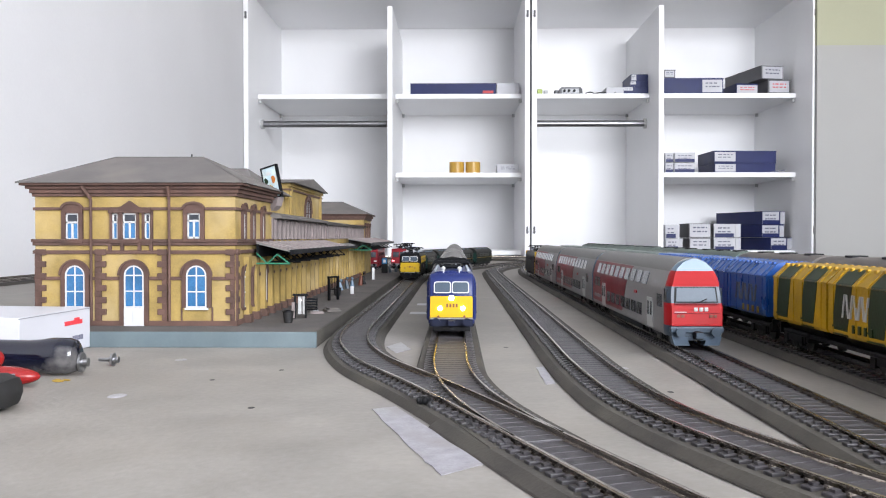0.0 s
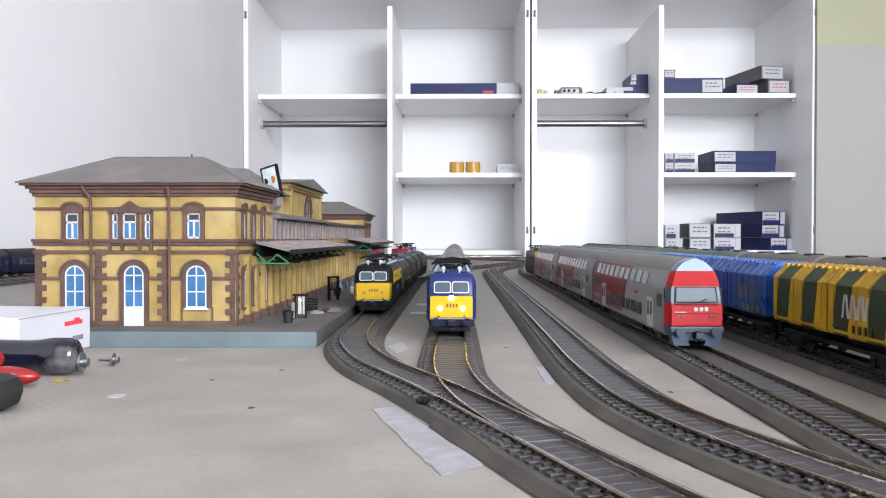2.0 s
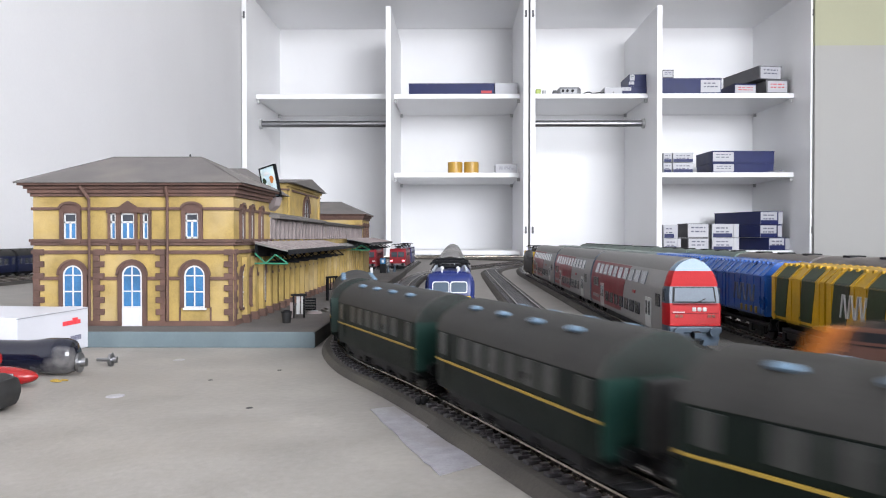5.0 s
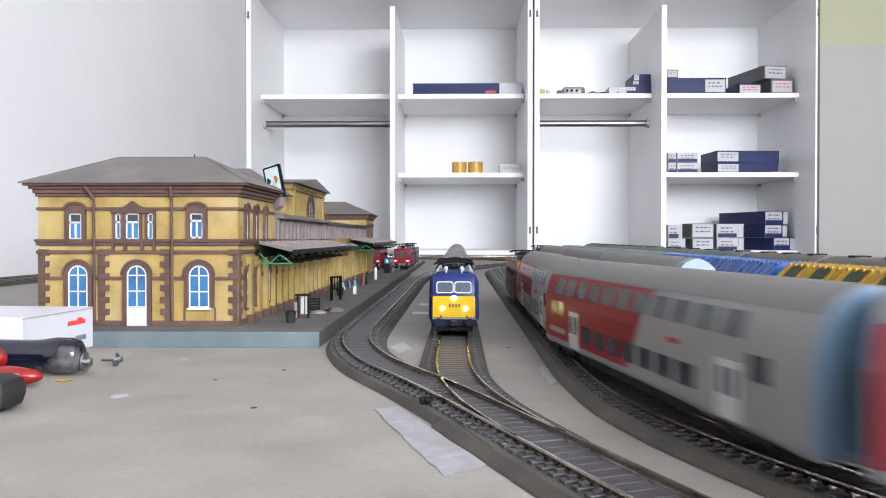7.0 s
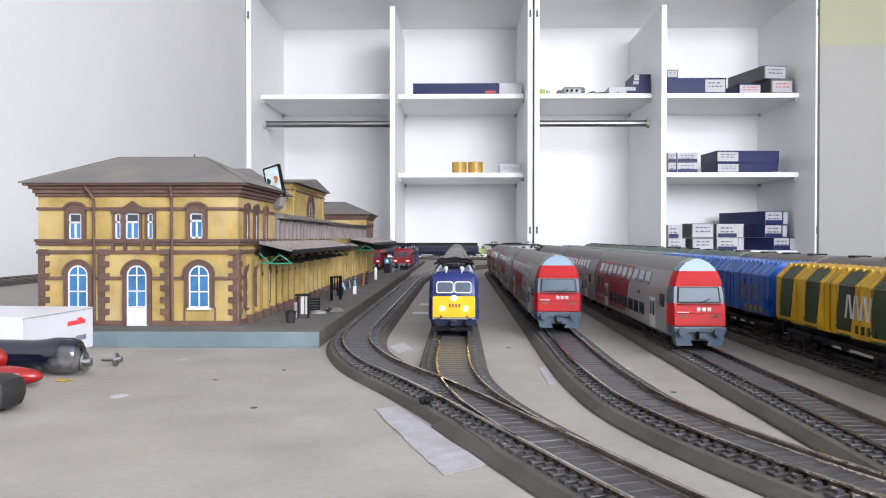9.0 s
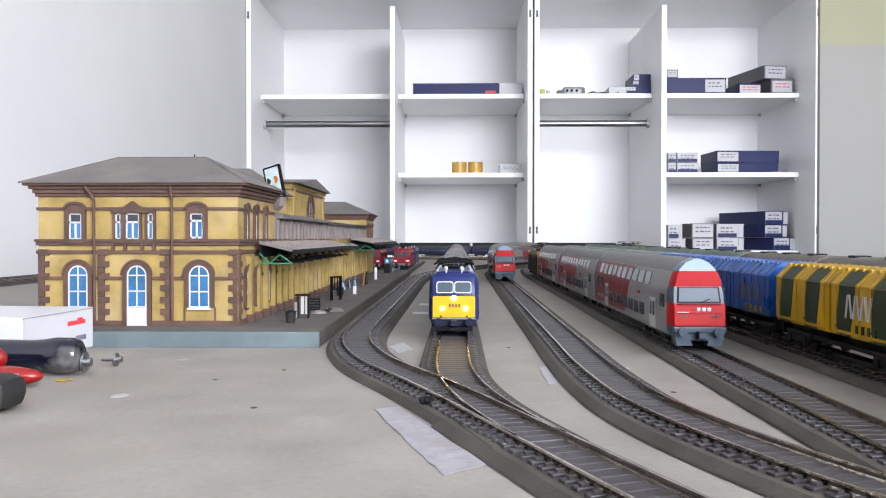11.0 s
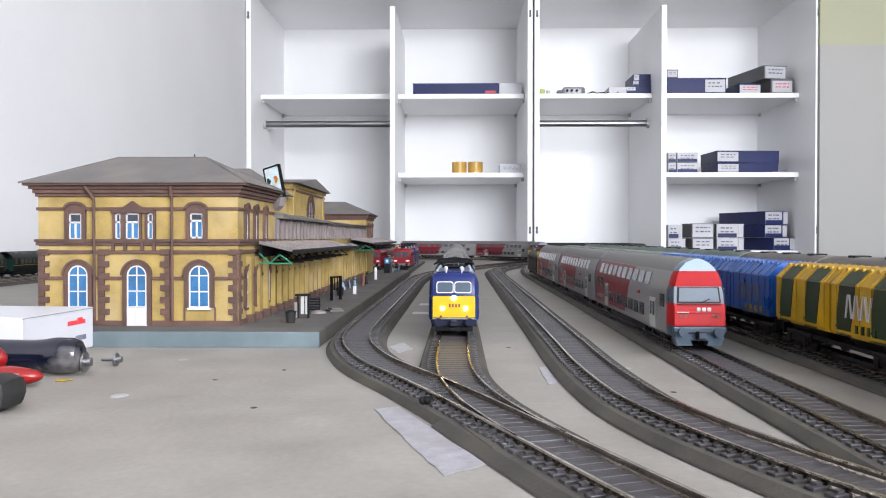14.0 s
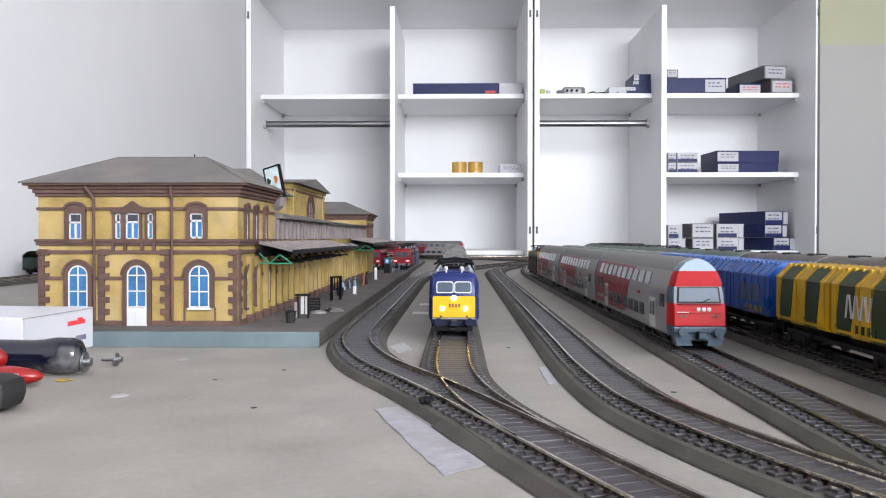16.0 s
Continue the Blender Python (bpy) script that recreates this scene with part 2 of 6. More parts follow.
solid("wall_far", boxed(LEFT, RIGHT, 3.7, 3.8, FLOOR, TOP), M["wall"], "white wall behind the cabinets", "wall", kind="structure")
# unseen wall; its opening is assumed, to go with the side fill
wr = thing("wall_right", "white side wall with an assumed opening", "wall", kind="structure")
for a in ((BACK, -0.2, FLOOR, TOP), (1.6, 3.7, FLOOR, TOP), (-0.2, 1.6, FLOOR, 0.3), (-0.2, 1.6, 1.6, TOP)):
    part("wall_section", boxed(RIGHT, RIGHT + 0.1, *a), M["wall"], wr)
wb = thing("wall_back", "white wall with a wide window opening", "wall", kind="structure")
for a in ((LEFT, 0.42, FLOOR, TOP), (2.26, RIGHT, FLOOR, TOP), (0.42, 2.26, FLOOR, 0.3), (0.42, 2.26, 1.65, TOP)):
    part("wall_section", boxed(a[0], a[1], BACK - 0.1, BACK, a[2], a[3]), M["wall"], wb)
# wall beside the cabinets, cream above a low grey-white panel
wp = thing("wall_beside_cabinet", "grey-white wall panel with a cream upper part", "wall", kind="structure")
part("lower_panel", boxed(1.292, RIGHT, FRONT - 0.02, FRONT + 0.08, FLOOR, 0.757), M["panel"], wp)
part("upper_panel", boxed(1.292, RIGHT, FRONT - 0.018, FRONT + 0.08, 0.757, TOP), M["cream"], wp, "cream upper part")

# ---- layout table ----
tb = thing("layout_table", "large particle board table carrying the model railway", "table")
part("tabletop", boxed(LEFT + 0.004, 1.62, -1.1, 2.94, -0.018, 0.0, bevel=0.001), M["board"], tb)
for x in (-0.7, 0.4, 1.5):
    for y in (-1.0, 0.9, 2.8):
        part("leg", boxed(x - 0.03, x + 0.03, y - 0.03, y + 0.03, FLOOR, -0.018), M["board"], tb)

# ---- cabinets ----
K = FRONT / FOCAL


def cx(px):
    return (px - 807) * K


def cz(py):
    return EYE.z + (420 - py) * K


DEPTH, T = 0.585, 0.018
CB = FRONT + DEPTH


def cabinet(x0, x1, mid, halves, label):
    """An open wardrobe: two halves either side of an upright; each half has its shelves and perhaps a hanging rail."""
    c = thing("wardrobe_cabinet", label, "cabinet", pose(0, 0, 0), "open wardrobe cabinets")
    ztop = 1.12
    part("side_panel", boxed(x0, x0 + T, FRONT, CB, FLOOR, ztop, bevel=0.001), M["laminate"], c)
    part("side_panel", boxed(x1 - T, x1, FRONT, CB, FLOOR, ztop, bevel=0.001), M["laminate"], c)
    part("back_panel", boxed(x0 + T, x1 - T, CB - 0.008, CB, FLOOR, ztop), M["laminate"], c)
    part("top_panel", boxed(x0 + T, x1 - T, FRONT + 0.002, CB - 0.008, cz(55) * 1.0 + 0.15, cz(55) + 0.168), M["laminate"], c)
    part("divider", boxed(mid - T / 2, mid + T / 2, FRONT + 0.002, CB - 0.008, FLOOR, cz(12)), M["laminate"], c)
    for a, b, shelves, rail in ((x0 + T, mid - T / 2, halves[0][0], halves[0][1]), (mid + T / 2, x1 - T, halves[1][0], halves[1][1])):
        for z in shelves:
            sh = part("shelf", boxed(a + 0.001, b - 0.001, FRONT + 0.14, CB - 0.01, z - 0.018, z, bevel=0.001), M["laminate"], c)
            for x in (a + 0.006, b - 0.006):
                for y in (FRONT + 0.155, CB - 0.05):
                    part("shelf_support", rod(bmesh.new(), (x, y, z - 0.019), (x, y, z - 0.032), 0.006), M["white"], sh)
        if rail:
            hr = part("hanging_rail", rod(bmesh.new(), (a + 0.004, FRONT + 0.2, rail), (b - 0.004, FRONT + 0.2, rail), 0.0125, 16), M["chrome"], c, "steel hanging rail", True)
            for x in (a, b):
                s = 1 if x == a else -1
                part("rail_socket", rod(bmesh.new(), (x, FRONT + 0.2, rail), (x + s * 0.01, FRONT + 0.2, rail), 0.019, 14), M["white"], hr)
    for x in (x0 + 0.009, x1 - 0.009):
        for z in (cz(26), cz(407)):
            part("hinge_plate", rod(rod(boxed(x - 0.0035, x + 0.0035, FRONT - 0.003, FRONT + 0.001, z - 0.014, z + 0.012, bevel=0.001), (x, FRONT - 0.005, z - 0.008), (x, FRONT, z - 0.008), 0.0045, 10), (x, FRONT - 0.006, z + 0.004), (x, FRONT, z + 0.004), 0.003, 8), M["boxgrey"], c, "dull steel hinge plate")
    return c


KS = (FRONT + 0.14) / FOCAL


def sz(py):
    return EYE.z + (420 - py) * KS


S1, S2, S0 = sz(167), sz(306), sz(443.5)
cabinet(cx(430), cx(937.5), cx(690), (((S1,), sz(216)), ((S1, S2, S0), None)), "tall white laminate wardrobe without doors, mostly empty shelves")
cabinet(cx(941), cx(1441), cx(1168.5), (((S1,), sz(216)), ((S1, S2, S0), None)), "tall white laminate wardrobe without doors, shelves holding boxes")
# ---- tracks ----
def W(*p):
    return Way([(x / 1000, y / 1000) for x, y in p])


WAY_1 = W((560, 2520), (420, 2500), (300, 2410), (190, 2240), (126, 2077), (49, 1870), (-30, 1620), (-62, 1430), (-70, 1250), (-70, 1100), (-70, 800), (-70, 650), (-69, 570), (-63, 510), (-50, 456), (-39, 425),
          (-17, 377), (2, 332), (18, 291), (32, 255), (45, 221), (62, 180), (88, 132), (130, 80), (190, 30), (270, -35), (340, -140), (350, -290), (260, -430), (80, -500),
          (-200, -515), (-480, -470), (-650, -300), (-722, -50), (-722, 300), (-722, 1000), (-722, 1500), (-722, 2000), (-690, 2300))
WAY_2 = W((-3, 2010), (-3, 1700), (-3, 1200), (-3, 800), (-3, 560), (-3, 470), (-2.5, 420), (1, 375), (8, 334), (17, 300), (27, 268))
WAY_3 = W((1420, 1300), (1420, 600), (1415, 150), (1330, -120), (1150, -270), (900, -290), (650, -190), (520, -120), (420, -60), (340, 0), (265, 50), (200, 98), (150, 148), (123, 190), (107, 223), (94, 258), (83.5, 292), (75, 332), (71, 380), (69, 435), (69, 520), (69, 640), (69, 1000), (69, 1300), (69.5, 1480), (74, 1640), (95, 1785), (128, 1890), (175, 1990),
          (215, 2110), (225, 2250), (195, 2390), (120, 2510), (10, 2600), (-130, 2655), (-280, 2660), (-440, 2595), (-580, 2450), (-655, 2230), (-672, 1950), (-672, 1000))
WAY_4 = W((160, 60), (140, 200), (138.5, 300), (138.5, 530), (138.5, 900), (138.5, 1300), (142, 1600), (175, 1900), (270, 2150))
WAY_5 = W((208.5, 100), (208.5, 500), (208.5, 1000), (208.5, 1500), (225, 1800), (300, 2100))
WAY_6 = W((279, 100), (279, 500), (279, 1000), (279, 1600), (300, 2000))
WAY_C = W((-722, -250), (-722, 600), (-722, 1300), (-722, 1800), (-705, 2150), (-610, 2480), (-430, 2690), (-180, 2765), (0, 2770), (250, 2768), (430, 2730), (535, 2600), (530, 2420), (450, 2150), (375, 1880), (352, 1600), (350, 1200), (350, 300))
WAY_L = W((-112, 1580), (-112, 1800), (-112, 2300))
WAY_M = W((-168, 1580), (-168, 1800), (-168, 2300))
def bed_outline(left, right):
    """Cross-section of a roadbed whose foot reaches left and right of the middle."""
    return [(-left, 0.0002), (-left + 0.0005, 0.0009), (-0.0168, 0.0034), (0.0168, 0.0034), (right - 0.0005, 0.0009), (right, 0.0002)]


def track(way, s0, s1, lift=0.0, label="", near=None, beds=None):
    t = thing("railway_track", label or "nickel rails on dark plastic sleepers over brown foam roadbed", "track", group="model railway tracks")
    for a, b, left, right in beds or ((s0, s1, 0.0208, 0.0200),):
        part("roadbed", way.sweep([(u, w + lift) for u, w in bed_outline(left, right)], a, b, 0.012), M["bed"], t, "brown foam roadbed")
    part("ballast_fill", way.sweep([(-0.0079, 0.0030 + lift), (-0.0078, 0.00432 + lift), (0.0078, 0.00432 + lift), (0.0079, 0.0030 + lift)], s0, s1, 0.012), M["fill"], t, "grey moulded ballast")
    for u in (-0.00865, 0.00865):
        part("rail", way.sweep([(u - 0.0006, 0.0040), (u - 0.0003, 0.0052), (u - 0.0006, 0.0064), (u - 0.0005, RAIL), (u + 0.0005, RAIL), (u + 0.0006, 0.0064), (u + 0.0003, 0.0052), (u + 0.0006, 0.0040)], s0, s1, 0.008), M["rail"], t)
    hx, hy_, z0, z1 = 0.0019, 0.0138, 0.0028, 0.0045
    one = boxed(-hx, hx, -hy_, hy_, z0, z1, bevel=0.0003)
    # small rail chairs stand on the outer ends of each sleeper
    for v in (-0.0108, 0.0108):
        box(one, -0.0010, 0.0010, v - 0.0011, v + 0.0011, z1 - 0.0002, z1 + 0.0008)
    me = bpy.data.meshes.new("sleeper")
    one.to_mesh(me)
    one.free()
    me.materials.append(M["sleeper"])
    verts, faces, count = [], [], 0
    s = s0 + 0.003
    while s < s1:
        (x, y), h = way.at(s), way.heading(s)
        if near and abs(x) < 0.7 and -0.05 < y < near and count < 260:
            o = new("sleeper", me)
            o.matrix_basis = Matrix.Translation((x, y, lift)) @ Matrix.Rotation(h, 4, "Z")
            o.parent = t
            count += 1
        else:
            c, d = math.cos(h), math.sin(h)
            b = len(verts)
            for k in range(8):
                u, v, w = (-hx, hx)[k & 1], (-hy_, hy_)[k >> 1 & 1], (z0, z1)[k >> 2]
                verts.append((x + c * u - d * v, y + d * u + c * v, w + lift))
            faces += [tuple(b + i for i in f) for f in ((0, 1, 3, 2), (4, 6, 7, 5), (0, 4, 5, 1), (2, 3, 7, 6), (0, 2, 6, 4), (1, 5, 7, 3))]
        s += 0.0068
    if verts:
        m2 = bpy.data.meshes.new("sleepers")
        m2.from_pydata(verts, [], faces)
        m2.materials.append(M["sleeper"])
        o = new("sleeper_mat", m2)
        o.parent = t
        tagged(o, kind="stuff")
    return t


JOINT = WAY_1.near(0.010, 0.312)
track(WAY_1, 0, WAY_1.length, 0.0, near=0.75, beds=((0, JOINT, 0.0198, 0.0192), (JOINT + 0.0003, WAY_1.length, 0.0205, 0.0214)))
track(WAY_2, 0, WAY_2.length, 0.0004, near=0.6, beds=((0, WAY_2.length, 0.0186, 0.0184),))
track(WAY_3, 0, WAY_3.length, 0.0002, near=0.75)
track(WAY_4, 0, WAY_4.length, 0.0006, near=0.6)
track(WAY_5, 0, WAY_5.length, 0.0003)
track(WAY_6, 0, WAY_6.length, 0.0005)
track(WAY_C, WAY_C.near(-0.722, 1.95), WAY_C.length, 0.0007)
track(WAY_L, 0, WAY_L.length, 0.0002)
track(WAY_M, 0, WAY_M.length, 0.0002)
# ---- station ----
BEFORE = set(bpy.data.objects)
MM = 0.001
PT = 0.0103
pf = thing("station_platform", "grey asphalt model platform with pale blue-grey edges", "platform")
part("paving", boxed(-0.345, -0.0965, 0.5585, 1.62, 0.0, PT), M["platform"], pf)
part("front_kerb", boxed(-0.345, -0.0945, 0.5560, 0.5584, 0.0, PT + 0.0004, bevel=0.0003), M["kerb"], pf, "pale blue-grey painted end face")
part("side_kerb", boxed(-0.0964, -0.0945, 0.5586, 1.62, 0.0, PT + 0.0003, bevel=0.0003), M["bed"], pf, "dark edge along the track")

st = thing("station_building", "ochre two-storey model station with brown stone trim and slate roofs", "building")
X0, X1, Y0, Y1 = -0.3075, -0.1607, 0.598, 0.712
FRONT_FACE = Matrix.Translation((0, Y0, 0))
SIDE_FACE = Matrix.Translation((X1, 0, 0)) @ Matrix.Rotation(radians(90), 4, "Z")


def fit(bm, face):
    bmesh.ops.transform(bm, matrix=face, verts=bm.verts)
    return bm


def fbox(u0, u1, z0, z1, out, face, bevel=0.0, inn=0.0005):
    return fit(boxed(u0 * MM, u1 * MM, -out * MM, inn, z0 * MM, z1 * MM, bevel=bevel), face)


def arch(u0, u1, z0, z1, grow=0.0, n=12):
    """Outline of an arched opening, wider by grow."""
    c, r = (u0 + u1) / 2, (u1 - u0) / 2 + grow
    zs = z1 - (u1 - u0) / 2
    return [(c - r, z0)] + [(c - r * math.cos(math.pi * k / n), zs + r * math.sin(math.pi * k / n)) for k in range(n + 1)] + [(c + r, z0)]


def plate(outline, y0, y1, face, k=MM):
    return fit(prism(bmesh.new(), [(u * k, z * k) for u, z in outline], 1, -y1 * k, -y0 * k), face)


def arched_window(u0, u1, z0, z1, face, door=False, parent=None, sill=True, glazing="paneblue", bars_of="white"):
    w = part("arched_door" if door else "arched_window", plate(arch(u0, u1, z0, z1), 0.0, 1.2, face), M[glazing], parent or st, "blue glazing behind white bars" if glazing == "paneblue" else "dark glazing")
    rim_o, rim_i = arch(u0, u1, z0, z1, 3.4), arch(u0, u1, z0, z1, 0.0)
    bm = bmesh.new()
    for d0, d1, oo, ii in ((0.0, 2.0, rim_o, rim_i), (2.0, 2.8, arch(u0, u1, z0, z1, 4.6), arch(u0, u1, z0, z1, 3.0))):
        ro = [[bm.verts.new((u * MM, -d * MM, z * MM)) for u, z in o] for d in (d0, d1) for o in (oo[1:-1] if d0 else oo, ii[1:-1] if d0 else ii)]
        a, b, c, e = ro
        for i in range(len(a) - 1):
            bm.faces.new((c[i], c[i + 1], e[i + 1], e[i]))
            bm.faces.new((a[i], a[i + 1], c[i + 1], c[i]))
            bm.faces.new((b[i], b[i + 1], e[i + 1], e[i]))
    part("stone_surround", fit(bm, face), M["stone"], w, "brown stone arch")
    bars = bmesh.new()
    o2, i2 = arch(u0, u1, z0, z1, 0.0), arch(u0, u1, z0, z1, -1.0)
    ro = [[bars.verts.new((u * MM, -d * MM, z * MM)) for u, z in o] for d in (1.2, 1.9) for o in (o2, i2)]
    a, b, c, e = ro
    for i in range(len(a) - 1):
        bars.faces.new((c[i], c[i + 1], e[i + 1], e[i]))
        bars.faces.new((b[i], b[i + 1], e[i + 1], e[i]))
    m = (u0 + u1) / 2
    zs = z1 - (u1 - u0) / 2
    zb = z0 + (13 if door else 0)
    box(bars, (m - 0.45) * MM, (m + 0.45) * MM, -0.0018, -0.0010, zb * MM, z1 * MM)
    for z in (zs, (zs + zb) / 2 if not door else zs - 11.5, zb + 0.6):
        box(bars, u0 * MM, u1 * MM, -0.0018, -0.0010, (z - 0.45) * MM, (z + 0.45) * MM)
    if door:
        box(bars, u0 * MM, u1 * MM, -0.0022, -0.0010, (z0 - 1.2) * MM, zb * MM)
        for k in (0.28, 0.72):
            uu = u0 + (u1 - u0) * k
            box(bars, (uu - 2.4) * MM, (uu + 2.4) * MM, -0.0025, -0.0021, (z0 + 2) * MM, (zb - 2.2) * MM)
    part("window_frame", fit(bars, face), M[bars_of], w, "white frame" if bars_of == "white" else "")
    if sill and not door:
        part("sill", fbox(u0 - 1, u1 + 1, z0 - 1.6, z0, 2.4, face), M["white"] if sill == 2 else M["stone"], w)
    return w


def upper_window(u0, u1, z0, z1, face, bars=True, parent=None, wide=3.0, curve=True):
    w = part("upper_window", fbox(u0, u1, z0, z1, 0.4, face), M["paneblue"], parent or st, "blue glazing behind white bars")
    bm = bmesh.new()
    box(bm, (u0 - wide) * MM, u0 * MM, -0.0021, 0.0005, (z0 - 2.2) * MM, (z1 + 2) * MM)
    box(bm, u1 * MM, (u1 + wide) * MM, -0.0021, 0.0005, (z0 - 2.2) * MM, (z1 + 2) * MM)
    c, r = (u0 + u1) / 2, (u1 - u0) / 2 + wide
    if curve:
        pts = [(c - r, z1)] + [(c + r * math.cos(a), z1 + 3.4 + 4.2 * math.sin(a)) for a in [math.pi - math.pi * k / 10 for k in range(11)]] + [(c + r, z1)]
        prism(bm, [(u * MM, z * MM) for u, z in pts], 1, -0.0020, 0.0005)
        lip = [(c + (r + 0.8) * math.cos(a), z1 + 3.4 + 5.2 * math.sin(a)) for a in [math.pi - math.pi * k / 10 for k in range(11)]]
        lip += [(c + (r - 1) * math.cos(a), z1 + 3.2 + 3.6 * math.sin(a)) for a in [math.pi * k / 10 for k in range(11)]]
        prism(bm, [(u * MM, z * MM) for u, z in lip], 1, -0.0030, -0.0018)
    box(bm, (u0 - wide) * MM, (u1 + wide) * MM, -0.0026, 0.0005, (z0 - 2.4) * MM, z0 * MM)
    part("stone_surround", fit(bm, face), M["stone"], w, "brown stone surround")
    fr = bmesh.new()
    m = (u0 + u1) / 2
    for a in ((u0, u0 + 1.1, z0, z1), (u1 - 1.1, u1, z0, z1), (u0, u1, z0, z0 + 1.4), (u0, u1, z1 - 1, z1), (u0, u1, z0 + 12.2, z0 + 13.6)) + (((m - 0.7, m + 0.7, z0, z0 + 13),) if bars else ()):
        box(fr, a[0] * MM, a[1] * MM, -0.0011, -0.0003, a[2] * MM, a[3] * MM)
    part("window_frame", fit(fr, face), M["white"], w, "white frame")
    part("upper_light", fbox(u0 + 1.1, u1 - 1.1, z0 + 13.6, z1 - 1, 0.5, face), M["panedark"], w, "dark upper light")


part("wall", boxed(X0, X1, Y0, Y1, PT, 0.112), M["yellow_wall"], st)
# string courses, plinth and cornice run all round the corner block
for name, z0, z1, g in (("plinth", 10.3, 14, 1.4), ("string_course", 43.6, 46.2, 1.0), ("string_course", 62.8, 65.4, 1.4), ("string_course", 68.9, 71.4, 1.5), ("string_course", 71.4, 73.6, 2.3),
                        ("string_course", 94.6, 96.8, 1.2), ("cornice", 104.6, 107, 1.6), ("cornice", 107, 110, 3.0), ("cornice", 110, 112.4, 5.0), ("gutter", 112.4, 114.2, 8.0)):
    part(name, boxed(X0 - g * MM, X1 + g * MM, Y0 - g * MM, Y1 + g * MM, z0 * MM, z1 * MM, bevel=0.0003), M["stone"], st)
ZR, E = 0.1385, 0.0095
rf = bmesh.new()
ev = [rf.verts.new(p) for p in ((X0 - E, Y0 - E, 0.1142), (X1 + E, Y0 - E, 0.1142), (X1 + E, Y1 + E, 0.1142), (X0 - E, Y1 + E, 0.1142))]
rv = [rf.verts.new(p) for p in ((-0.2715, 0.655, ZR), (-0.2015, 0.655, ZR))]
for f in ((ev[0], ev[1], rv[1], rv[0]), (ev[1], ev[2], rv[1]), (ev[2], ev[3], rv[0], rv[1]), (ev[3], ev[0], rv[0]), tuple(ev[::-1])):
    rf.faces.new(f)
roof = part("roof", rf, M["slate"], st, "grey slate hipped roof")
rl = bmesh.new()
rod(rl, (-0.2715, 0.655, ZR), (-0.2015, 0.655, ZR), 0.0007, 6)
for a, b in (((X0 - E, Y0 - E, 0.1144), (-0.2715, 0.655, ZR)), ((X1 + E, Y0 - E, 0.1144), (-0.2015, 0.655, ZR)), ((X1 + E, Y1 + E, 0.1144), (-0.2015, 0.655, ZR))):
    rod(rl, a, b, 0.0007, 6)
part("ridge", rl, M["slate"], roof)
part("finial", rod(bmesh.new(), (-0.2105, 0.655, ZR), (-0.2105, 0.655, ZR + 0.0025), 0.0006, 6), M["black"], roof)
F = FRONT_FACE
upper_window(-284.4, -274.9, 72.8, 92.4, F)
upper_window(-195.4, -185.9, 74.0, 92.4, F)
upper_window(-242.6, -232.6, 73.0, 92.4, F, wide=1.8, curve=False)
for u in (-250.3, -226.6):
    upper_window(u, u + 4.2 if u < -240 else u + 4.2, 73.0, 92.4, F, bars=False, wide=1.8, curve=False)
part("pediment", plate([(-253, 92.6), (-253, 96), (-244, 97), (-237.5, 101.5), (-231, 97), (-222, 96), (-222, 92.6)], 0.0, 2.6, F), M["stone"], st, "brown stone pediment")
for u in (-253.2, -244.2, -231.6, -223.0):
    part("corbel", fbox(u, u + 2.2, 65.4, 71.4, 2.2, F), M["stone"], st)
arched_window(-285.0, -270.6, 23.6, 54.4, F)
arched_window(-196.3, -181.4, 23.6, 54.4, F, sill=2)
arched_window(-241.8, -227.3, 10.6, 54.4, F, door=True)
for u0, u1 in ((-200.5, -199.5), (-178.0, -177.0)):
    part("panel_edge", fbox(u0, u1, 14, 24, 1.0, F), M["stone"], st)
# toothed quoins
for face, spans in ((F, ((-307.4, -299.4, 1), (-263.4, -255.2, 1), (-217.6, -210.4, -1), (-167.6, -161.0, -1))), (SIDE_FACE, ((598.2, 605.0, 1), (704, 711.8, -1)))):
    for u0, u1, d in spans:
        k, z = 0, 14.0
        while z < 62:
            a, b = (u0, u1) if k % 2 else (u0 if d >= 0 else u0 + 3.4, u1 - 3.4 if d >= 0 else u1)
            if a < b:
                part("quoin", fbox(a, b, z, z + 4.3, 1.6, face, bevel=0.0003), M["stone"], st)
            z += 4.35
            k += 1
for u in (-265.3, -208.2):
    bm = bmesh.new()
    rod(bm, (u * MM, Y0 - 0.0028, 0.014), (u * MM, Y0 - 0.0028, 0.103), 0.0011, 8)
    part("downpipe", bm, M["stone"], st, "thin rain pipe", True)
bm = bmesh.new()
rod(bm, (-0.2706, Y0 - 0.0065, 0.1120), (-0.2653, Y0 - 0.0030, 0.1030), 0.0013, 8)
part("pipe_elbow", bm, M["stone"], st, "", True)
rod_bm = bmesh.new()
rod(rod_bm, (-0.2082, Y0 - 0.0065, 0.1120), (-0.2082, Y0 - 0.0030, 0.1030), 0.0013, 8)
part("pipe_elbow", rod_bm, M["stone"], st, "", True)
S = SIDE_FACE
for u in (616, 644, 676):
    upper_window(u, u + 6, 73.5, 92.4, S, bars=False, wide=2.4)
for u in (616, 646, 680):
    arched_window(u, u + 10, 22, 50, S)

